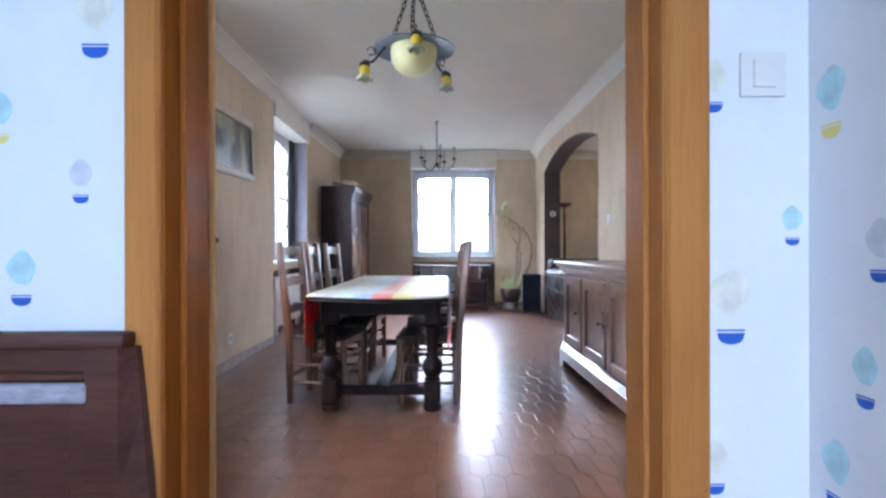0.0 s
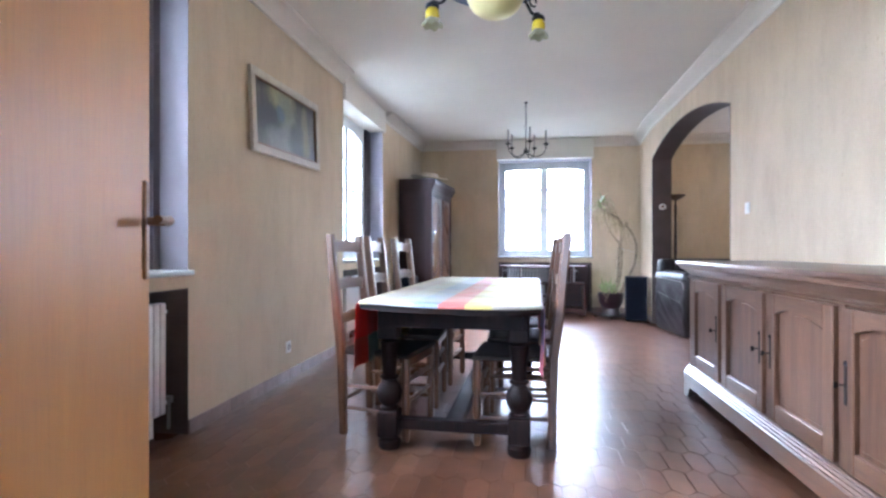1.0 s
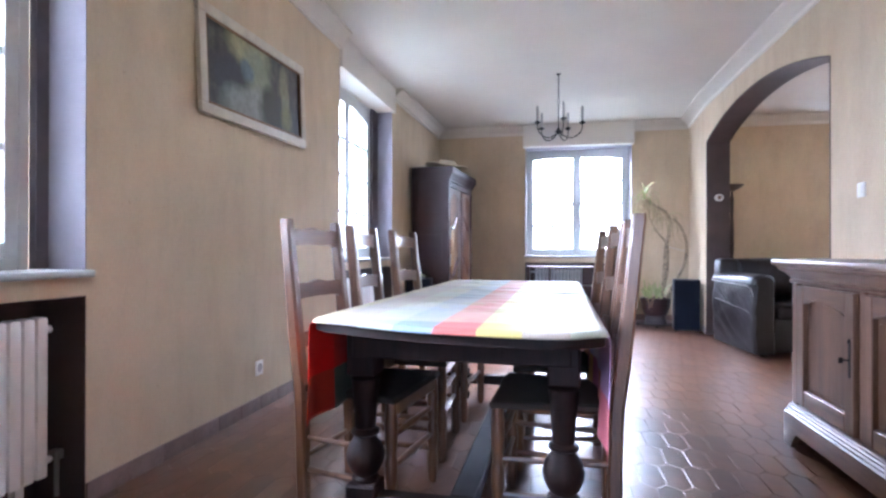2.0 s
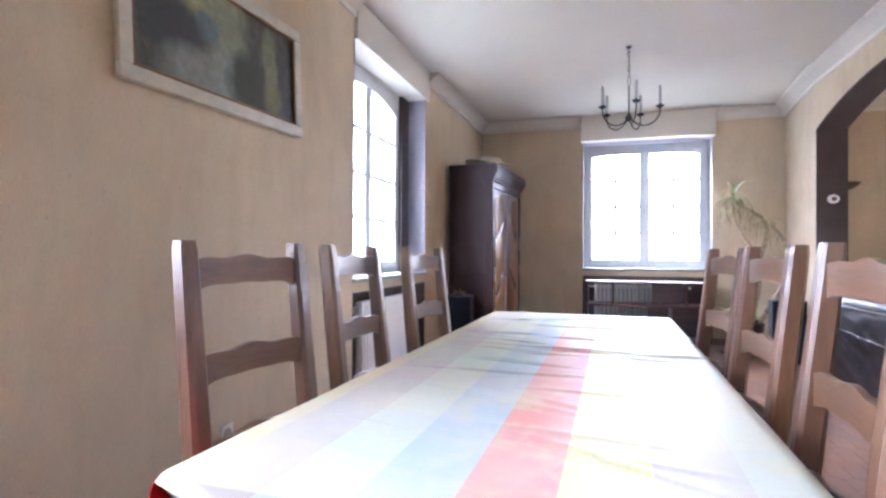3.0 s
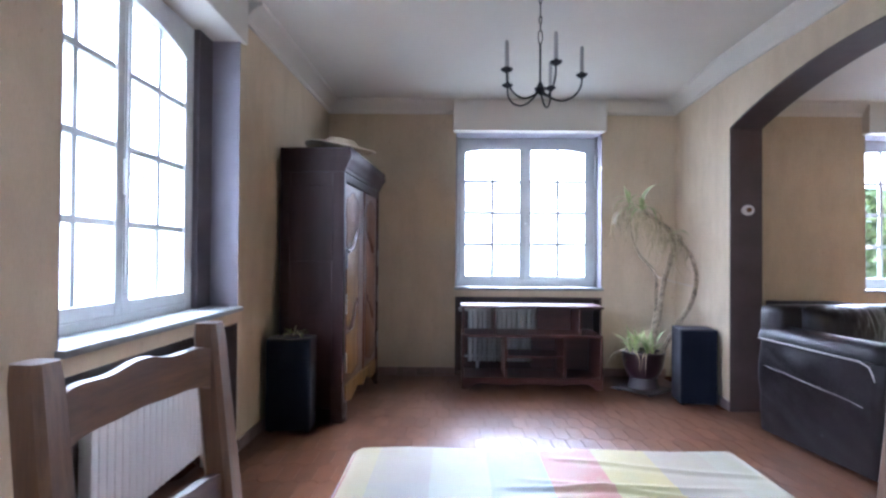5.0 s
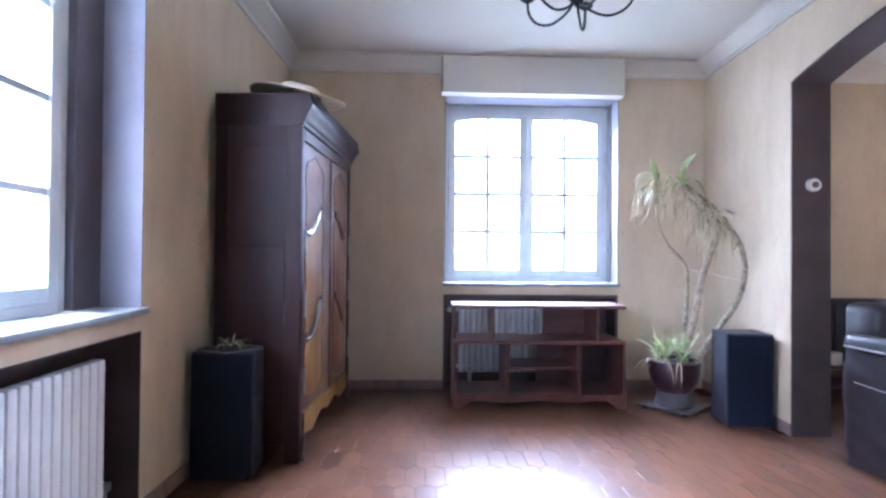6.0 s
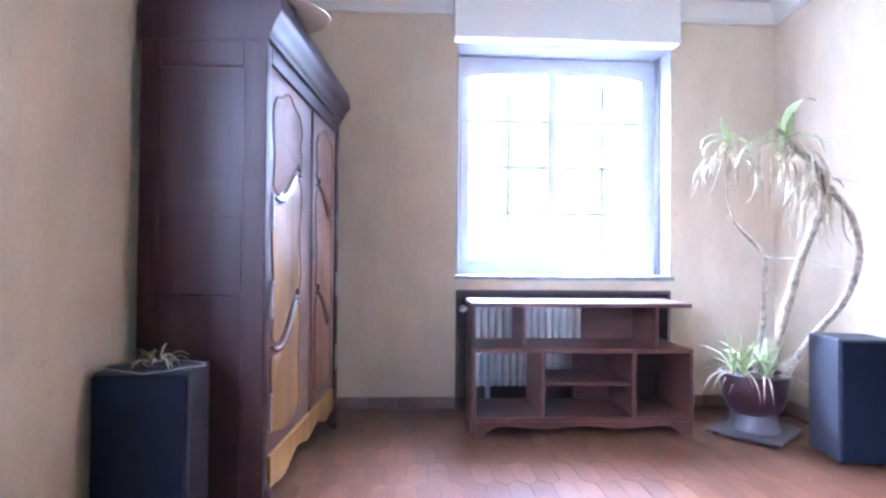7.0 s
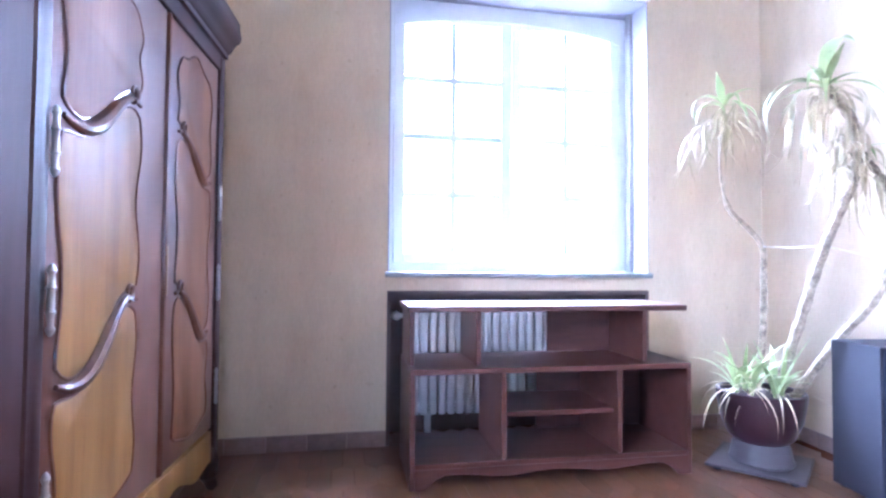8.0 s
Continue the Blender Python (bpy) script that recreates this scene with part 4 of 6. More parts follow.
# ---- sideboard ----
def sideboard():
    e = thing("sideboard", pose(0, 0, 0), "long grey-brown oak sideboard with four panelled doors", "sideboard")
    x0, x1, ya, yb = 1.112, 1.685, 2.33, 4.680
    boxed("body", [((x0 + 0.03, ya + 0.01, 0.13), (x1, yb - 0.01, 0.812))], M_BUFFET, e)
    bm = bmesh.new()
    box(bm, (x0 - 0.075, ya - 0.05, 0.893), (x1, yb + 0.055, 0.923), 0.010, 3)
    part("top", bm, M_BUFFET_Y, e, "polished oak top with a rounded edge")
    prof = [(x1, 0.803), (x0 + 0.012, 0.803), (x0 + 0.004, 0.810), (x0 + 0.004, 0.818), (x0 + 0.014, 0.824), (x0 + 0.004, 0.837), (x0 - 0.018, 0.856), (x0 - 0.040, 0.867), (x0 - 0.052, 0.874), (x0 - 0.052, 0.882), (x0 - 0.060, 0.887), (x0 - 0.060, 0.893), (x1, 0.893)]
    bm = bmesh.new()
    prism(bm, prof, "y", ya - 0.03, yb + 0.035)
    part("frieze", bm, M_BUFFET_Y, e, "concave moulded frieze")
    foot = [(x1, 0.207), (x0 + 0.010, 0.207), (x0 - 0.001, 0.199), (x0 - 0.001, 0.193), (x0 - 0.009, 0.187), (x0 - 0.009, 0.180), (x0 - 0.017, 0.174), (x0 - 0.017, 0.167), (x0 - 0.026, 0.160), (x0 - 0.026, 0.095), (x1, 0.095)]
    bm = bmesh.new()
    prism(bm, foot, "y", ya - 0.02, yb + 0.022)
    part("plinth", bm, M_BUFFET_Y, e, "stepped moulded plinth")
    bm = bmesh.new()
    n = 120
    low = []
    for i in range(n + 1):
        y = ya - 0.02 + (yb - ya + 0.042) * i / n
        d = min(y - ya + 0.02, yb + 0.022 - y)
        low.append((y, 0.0 if d < 0.09 else 0.075 * min(1.0, (d - 0.09) / 0.05) ** 0.5))
    prism(bm, low + [(yb + 0.022, 0.096), (ya - 0.02, 0.096)], "x", x0 - 0.026, x0 + 0.0)
    box(bm, (x0 + 0.0, yb - 0.02, 0), (x1, yb + 0.022, 0.096))
    box(bm, (x0 + 0.0, ya - 0.02, 0), (x1, ya + 0.02, 0.096))
    part("bracket_foot", bm, M_BUFFET_Y, e)
    pitch = (yb - ya) / 4
    for i in range(5):
        y = yb - i * pitch
        w = 0.030 if i % 2 == 0 and 0 < i < 4 else 0.022
        lo, hi = (y - w, y + w)
        if i == 0:
            lo, hi = y - 0.05, y - 0.002
        if i == 4:
            lo, hi = y + 0.002, y + 0.05
        boxed("stile", [((x0 + (0.004 if i in (0, 4) else 0.016), lo, 0.207), (x0 + 0.03, hi, 0.803))], M_BUFFET, e, 0.003)
    for i in range(4):
        y1, y0 = yb - i * pitch - (0.054 if i == 0 else 0.026), yb - (i + 1) * pitch + (0.054 if i == 3 else 0.026)
        d = thing("door", Matrix(), "", "")
        d.parent = e
        for key in list(d.keys()):
            del d[key]
        f = 0.072
        for a, b in (((x0, y0, 0.217), (x0 + 0.026, y0 + f, 0.794)), ((x0, y1 - f, 0.217), (x0 + 0.026, y1, 0.794))):
            boxed("door_stile", [(a, b)], M_BUFFET, d, 0.004)
        boxed("door_rail", [((x0 + 0.001, y0 + f, 0.217), (x0 + 0.025, y1 - f, 0.296))], M_BUFFET_Y, d, 0.004)
        # top rail with a shallow arched lower edge
        bm = bmesh.new()
        a, b = y0 + f, y1 - f
        arc = [(a + (b - a) * k / 12, 0.709 + 0.030 * math.sin(math.pi * k / 12) ** 0.7) for k in range(13)]
        prism(bm, arc + [(b, 0.794), (a, 0.794)], "x", x0 + 0.001, x0 + 0.025)
        part("door_rail", bm, M_BUFFET_Y, d)
        bm = bmesh.new()
        box(bm, (x0 + 0.021, a - 0.005, 0.287), (x0 + 0.029, b + 0.005, 0.751), 0.0)
        rad = 0.018
        ins = [(a + rad, 0.296 + rad), (b - rad, 0.296 + rad), (b - rad, 0.709 - rad)] + [(b - rad - (b - a - 2 * rad) * k / 8, 0.692 + 0.026 * math.sin(math.pi * k / 8)) for k in range(1, 8)] + [(a + rad, 0.709 - rad)]
        prism(bm, ins, "x", x0 + 0.014, x0 + 0.022, 0.003)
        part("door_panel", bm, M_BUFFET, d)
        ky = y0 + 0.030 if i < 2 else y1 - 0.030
        bm = bmesh.new()
        box(bm, (x0 - 0.003, ky - 0.008, 0.451), (x0, ky + 0.008, 0.592), 0.001)
        lathe(bm, [(0.0, 0.587), (0.009, 0.593), (0.006, 0.604), (0.0, 0.610)], 10, (x0 - 0.001, ky, 0))
        tube(bm, [(x0 - 0.002, ky, 0.522), (x0 - 0.026, ky, 0.522)], 0.0032, 8)
        box(bm, (x0 - 0.040, ky - 0.002, 0.510), (x0 - 0.025, ky + 0.002, 0.533), 0.001)
        part("key_plate", bm, M_IRON, d, "dark iron lock plate with key")
    return e


sideboard()


# ---- armoire ----
def armoire():
    e = thing("armoire", pose(-1.268, 7.992, 0, 0, 0, -4.5), "tall dark walnut armoire with carved figured doors", "armoire")
    D, W = 0.47, 1.24
    boxed("side_panel", [((-D, 0.0, 0.10), (-0.0, 0.022, 1.84))], M_CABINET, e, 0.002)
    boxed("side_panel", [((-D, W - 0.022, 0.10), (-0.0, W, 1.84))], M_CABINET, e, 0.002)
    boxed("back_panel", [((-D, 0.022, 0.12), (-D + 0.015, W - 0.022, 1.84))], M_CABINET, e)
    boxed("carcass", [((-D + 0.015, 0.022, 0.24), (-0.035, W - 0.022, 1.80))], M_CABINET, e)
    # raised frame on the near side
    bm = bmesh.new()
    for a, b in (((-D, -0.006, 0.0), (-D + 0.075, 0.0, 1.84)), ((-0.085, -0.006, 0.0), (0.0, 0.0, 1.84)), ((-D + 0.075, -0.005, 1.70), (-0.085, 0.0, 1.84)), ((-D + 0.075, -0.005, 0.12), (-0.085, 0.0, 0.33)), ((-D + 0.075, -0.005, 0.86), (-0.085, 0.0, 1.155))):
        box(bm, a, b, 0.003)
    part("side_frame", bm, M_CABINET, e)
    prof = [(0.0, 1.80), (0.012, 1.805), (0.012, 1.825), (0.022, 1.832), (0.030, 1.850), (0.044, 1.876), (0.058, 1.890), (0.066, 1.906), (0.066, 1.926), (0.060, 1.952), (0.060, 1.976)]
    bm = bmesh.new()
    rings = []
    for d, z in prof:
        d, k = 0.78 * d, 0.06
        rings.append([bm.verts.new(p) for p in ((-D, -k * d - 0.01, z), (d, -k * d - 0.01, z), (d, W + d, z), (-D, W + d, z))])
    for a, b in zip(rings, rings[1:]):
        for i in range(4):
            bm.faces.new((a[i], a[(i + 1) % 4], b[(i + 1) % 4], b[i]))
    bm.faces.new(rings[-1])
    bm.faces.new(rings[0][::-1])
    part("cornice_moulding", bm, M_CABINET, e, "stepped walnut cornice")
    for y0, y1 in ((0.0, 0.058), (W - 0.058, W)):
        bm = bmesh.new()
        box(bm, (-0.035, y0, 0.10), (0.0, y1, 1.80), 0.012, 2)
        part("corner_post", bm, M_CABINET, e)
    boxed("frieze_rail", [((-0.035, 0.058, 1.735), (-0.002, W - 0.058, 1.80))], M_CABINET, e, 0.003)
    # shaped apron and feet
    n = 32
    low = []
    for i in range(n + 1):
        t = i / n
        low.append((0.09 + (W - 0.18) * t, 0.105 + 0.045 * math.sin(math.pi * t) + 0.018 * math.cos(6 * math.pi * t)))
    bm = bmesh.new()
    prism(bm, low + [(W - 0.09, 0.245), (0.09, 0.245)], "x", -0.030, -0.001)
    part("apron", bm, M_HONEY, e, "scalloped apron under the doors")
    for y in (0.05, W - 0.05):
        bm = bmesh.new()
        tube(bm, curve_points([(-0.045, y, 0.16), (-0.020, y, 0.11), (-0.020, y, 0.05), (-0.006, y, 0.012), (0.002, y, 0.0)], 3), [0.042] * 4 + [0.036] * 3 + [0.024] * 3 + [0.021, 0.022, 0.024], 10)
        part("foot", bm, M_WALNUT, e)
        boxed("rear_foot", [((-D, y - 0.035, 0), (-D + 0.07, y + 0.035, 0.12))], M_WALNUT, e)
    zb, zt = 0.25, 1.732
    for di, (a, b, pl, pr) in enumerate(((0.064, 0.650, 0.105, 0.468), (0.680, 1.176, 0.752, 1.086))):
        d = new("door")
        d.parent = e
        bm = bmesh.new()
        box(bm, (-0.032, a, zb), (-0.010, b, zt), 0.005, 2)
        part("door_board", bm, M_STILE, d)
        sgn, w = (1 if di == 0 else -1), pr - pl

        def rise(t, sgn=sgn):
            t = t if sgn > 0 else 1 - t
            return t * t * (3 - 2 * t) + 0.16 * math.sin(2 * math.pi * t + 2.7)

        def up(t):
            return 1.235 + 0.125 * rise(t)

        def dn(t):
            return 0.645 + 0.165 * rise(t)

        def crown(t):
            return zt - 0.062 - 0.075 * abs(2 * t - 1) ** 3 + 0.014 * math.cos(4 * math.pi * t)

        def foot_line(t):
            return zb + 0.060 + 0.014 * math.cos(2 * math.pi * t)
        gap, k = 0.020, 18
        for lo, hi, belly, wood in ((lambda t: up(t) + gap, crown, 0.010, M_PANEL), (lambda t: dn(t) + gap, lambda t: up(t) - gap, 0.014, M_PANEL if di else M_HONEY), (foot_line, lambda t: dn(t) - gap, 0.010, M_PANEL if di else M_HONEY)):
            low = [(i / k, lo(i / k) + 0.018 * abs(2 * i / k - 1) ** 8) for i in range(k + 1)]
            high = [(i / k, hi(i / k) - 0.018 * abs(2 * i / k - 1) ** 8) for i in range(k + 1)]
            right = [(1 + belly / w * math.sin(3 * math.pi * q), low[-1][1] + (high[-1][1] - low[-1][1]) * q) for q in [i / 12 for i in range(1, 12)]]
            left = [(-belly / w * math.sin(2 * math.pi * q + 0.4), high[0][1] + (low[0][1] - high[0][1]) * q) for q in [i / 12 for i in range(1, 12)]]
            poly = [(pl + w * t, z) for t, z in low + right + high[::-1] + left]
            zc = sum(p[1] for p in poly) / len(poly)
            yc = pl + w / 2
            bm = bmesh.new()
            inner = [(yc + (y - yc) * 0.86, zc + (z - zc) * 0.91) for y, z in poly]
            v0 = [bm.verts.new((-0.012, y, z)) for y, z in poly]
            v1 = [bm.verts.new((-0.0085, y, z)) for y, z in poly]
            v2 = [bm.verts.new((-0.002, y, z)) for y, z in inner]
            for p, q in ((v0, v1), (v1, v2)):
                for i in range(len(p)):
                    bm.faces.new((p[i], p[(i + 1) % len(p)], q[(i + 1) % len(p)], q[i]))
            bm.faces.new(v2)
            part("door_panel", bm, wood, d, "figured honey-brown raised panel" if wood is M_HONEY else "figured brown raised panel")
            bm = bmesh.new()
            tube(bm, [(-0.0085, y, z) for y, z in poly], 0.0045, 6, True)
            part("panel_moulding", bm, M_CARVED, d)
        for line in (up, dn):
            bm = bmesh.new()
            ts = [i / 20 for i in range(21)] if sgn > 0 else [1 - i / 20 for i in range(21)]
            pts = [(-0.006, pl + w * t, line(t)) for t in ts]
            tube(bm, pts, [0.006 + 0.017 * math.sin(math.pi * (i / 20) ** 0.8) ** 2 for i in range(21)], 10)
            t0 = 0.86 if sgn > 0 else 0.14
            cy, cz = pl + w * t0, line(t0) + 0.020
            spiral = [(-0.002, cy + sgn * r * math.cos(q), cz + r * math.sin(q)) for q, r in [(-1.6 + 0.45 * i, 0.026 - 0.0016 * i) for i in range(13)]]
            tube(bm, spiral, [0.009 - 0.0004 * i for i in range(13)], 8)
            part("carved_scroll", bm, M_CARVED, d, "carved polished scroll")
        hy = a - 0.004 if di == 0 else b + 0.004
        for z in (1.175, 0.845, 0.42):
            bm = bmesh.new()
            lathe(bm, [(0.002, -0.075), (0.006, -0.070), (0.009, -0.060), (0.006, -0.052), (0.007, -0.03), (0.010, -0.025), (0.007, -0.02), (0.007, 0.02), (0.010, 0.025), (0.007, 0.03), (0.006, 0.052), (0.009, 0.060), (0.006, 0.070), (0.002, 0.075)], 10, (0.006, hy, z))
            part("hinge", bm, M_STEEL, d, "turned steel barrel hinge")
    bm = bmesh.new()
    box(bm, (-0.028, 0.652, zb), (0.0, 0.674, zt), 0.008, 2)
    part("centre_stile", bm, M_CARVED, e)
    bm = bmesh.new()
    box(bm, (0.0, 0.656, 0.82), (0.003, 0.670, 0.98), 0.002)
    part("lock_plate", bm, M_BRASS, e)
    return e


armoire()

# straw hat on the armoire
hat = thing("straw_hat", pose(-1.335, 8.17, 1.968, 0, 5, 15), "old pale straw sun hat lying on top of the armoire", "hat")
bm = bmesh.new()
n, rings = 40, []
for r, z in ((0.262, 0.004), (0.250, 0.010), (0.18, 0.022), (0.125, 0.026), (0.115, 0.050), (0.095, 0.072), (0.04, 0.078)):
    rings.append([bm.verts.new((r * math.cos(2 * math.pi * i / n), 0.9 * r * math.sin(2 * math.pi * i / n), z + 0.02 + 0.016 * math.sin(4 * math.pi * i / n + 0.8) * (r / 0.26) ** 2)) for i in range(n)])
for a, b in zip(rings, rings[1:]):
    for i in range(n):
        bm.faces.new((a[i], a[(i + 1) % n], b[(i + 1) % n], b[i]))
bm.faces.new(rings[-1])
o = part("hat_body", bm, M_STRAW, hat)
mod = o.modifiers.new("thickness", "SOLIDIFY")
mod.thickness, mod.offset = 0.006, 1


# ---- loudspeakers ----
def loudspeaker(m, w, d, h, label):
    e = thing("loudspeaker", m, label, "loudspeaker", "pair of floor loudspeakers")
    boxed("cabinet", [((-w / 2, -d / 2 + 0.022, 0.012), (w / 2, d / 2, h))], M_SPEAKER_BOX, e, 0.004)
    boxed("grille", [((-w / 2 + 0.004, -d / 2, 0.02), (w / 2 - 0.004, -d / 2 + 0.020, h - 0.006))], M_SPEAKER, e, 0.006)
    for x in (-w / 2 + 0.03, w / 2 - 0.03):
        for y in (-d / 2 + 0.05, d / 2 - 0.03):
            bm = bmesh.new()
            lathe(bm, [(0.014, 0), (0.016, 0.012), (0, 0.013)], 8, (x, y, 0))
            part("rubber_foot", bm, M_SPEAKER_BOX, e)
    return e


loudspeaker(pose(1.536, 8.622, 0, 0, 0, -8), 0.288, 0.27, 0.618, "black cloth-fronted floor loudspeaker standing beside the arch")
loudspeaker(pose(-1.600, 7.868, 0, 0, 0, 2), 0.300, 0.21, 0.630, "black cloth-fronted floor loudspeaker standing beside the armoire")

# net mat with a wilted sprig on the loudspeaker beside the armoire
mat = thing("lace_doily", pose(-1.592, 7.868, 0.630, 0, 0, 4), "crumpled dark net doily with a white lace edge on the loudspeaker", "doily")


def mat_point(q, r):
    """A four-cornered mat, its outer points drooping over the cabinet's edges."""
    x, y = 0.158 * r * math.cos(q) * (0.80 + 0.20 * abs(math.cos(2 * q))), 0.112 * r * math.sin(q) * (0.74 + 0.26 * abs(math.cos(2 * q)))
    z = 0.003 + 0.0025 * r * (1 + math.sin(5 * q + 4 * r))
    over = max(0.0, abs(x) - 0.150, abs(y) - 0.102)
    return x, y, z - 0.9 * max(0.0, over - 0.004)


n = 48
rings = [[mat_point(2 * math.pi * i / n, r / 6) for i in range(n)] for r in range(1, 7)]
bm = bmesh.new()
c = bm.verts.new((0, 0, 0.004))
rows = [[bm.verts.new(p) for p in ring] for ring in rings]
for i in range(n):
    bm.faces.new((c, rows[0][i], rows[0][(i + 1) % n]))
for a, b in zip(rows, rows[1:]):
    for i in range(n):
        bm.faces.new((a[i], b[i], b[(i + 1) % n], a[(i + 1) % n]))
o = part("net", bm, M_NET, mat)
mod = o.modifiers.new("thickness", "SOLIDIFY")
mod.thickness = 0.0015
bm = bmesh.new()
tube(bm, [(x, y, z + 0.001 + 0.001 * math.sin(9 * i)) for i, (x, y, z) in enumerate(rings[-1])], 0.002, 6, True)
part("lace_edge", bm, M_LACE, mat, "white lace edge")
sprig = thing("dry_plant", pose(-1.585, 7.865, 0.638), "wilted low house plant in a small dish on the loudspeaker", "plant")
bm = bmesh.new()
lathe(bm, [(0.035, 0), (0.048, 0.010), (0.052, 0.020), (0.046, 0.020), (0.04, 0.010), (0, 0.008)], 18)
part("dish", bm, M_POT, sprig)
rng = random.Random(12)
for mat_leaf, cnt, wide in ((M_WILT, 22, 0.014), (M_DRY, 9, 0.012), (M_SOIL, 18, 0.022)):
    for _ in range(cnt):
        a = rng.uniform(0, 6.28)
        bm = bmesh.new()
        blade(bm, (0.03 * math.cos(a), 0.03 * math.sin(a), 0.018), a, rng.uniform(0.4, 1.3), rng.uniform(0.04, 0.095), wide * rng.uniform(0.6, 1.2), rng.uniform(1.2, 3.0), 6)
        part("leaf", bm, mat_leaf, sprig)


# ---- open shelf unit under the far window ----
def shelf_unit():
    e = thing("shelf_unit", pose(0.250, 8.990, 0, 0, 0, -1), "low open mahogany-stained bookcase standing empty before a radiator", "bookcase")
    w, t = 0.636, 0.022
    def b(name, x0, x1, y0, y1, z0, z1):
        boxed(name, [((x0, y0, z0), (x1, y1, z1))], M_SHELF, e, 0.003)
    b("top_board", -w - 0.005, w + 0.022, 0.06, 0.44, 0.722, 0.748)
    b("upper_side", -w + 0.005, -w + t + 0.005, 0.09, 0.40, 0.492, 0.722)
    b("upper_divider", -0.345, -0.323, 0.06, 0.40, 0.492, 0.722)
    b("upper_divider", 0.435, 0.457, 0.06, 0.40, 0.492, 0.722)
    b("middle_board", -w, w, 0.0, 0.42, 0.468, 0.492)
    b("lower_side", -w, -w + t, 0.0, 0.42, 0.0, 0.468)
    b("lower_side", w - t, w, 0.0, 0.42, 0.0, 0.468)
    b("lower_divider", -0.245, -0.223, 0.01, 0.42, 0.105, 0.468)
    b("lower_divider", 0.285, 0.307, 0.01, 0.42, 0.105, 0.468)
    b("small_shelf", -0.223, 0.285, 0.05, 0.42, 0.272, 0.292)
    b("bottom_board", -w + t, w - t, 0.0, 0.42, 0.083, 0.105)
    b("back_panel", 0.05, w - t, 0.405, 0.42, 0.105, 0.468)
    b("back_panel", 0.10, 0.435, 0.385, 0.40, 0.492, 0.722)
    bm = bmesh.new()
    n = 30
    low = []
    for i in range(n + 1):
        x = -w + t + (2 * w - 2 * t) * i / n
        d = w - abs(x)
        low.append((x, 0.0 if d < 0.07 else 0.05 * min(1, (d - 0.07) / 0.05) + 0.008 * math.cos(x * 14)))
    prism(bm, low + [(w - t, 0.083), (-w + t, 0.083)], "y", 0.0, 0.018)
    part("scalloped_plinth", bm, M_SHELF, e)
    return e


shelf_unit()


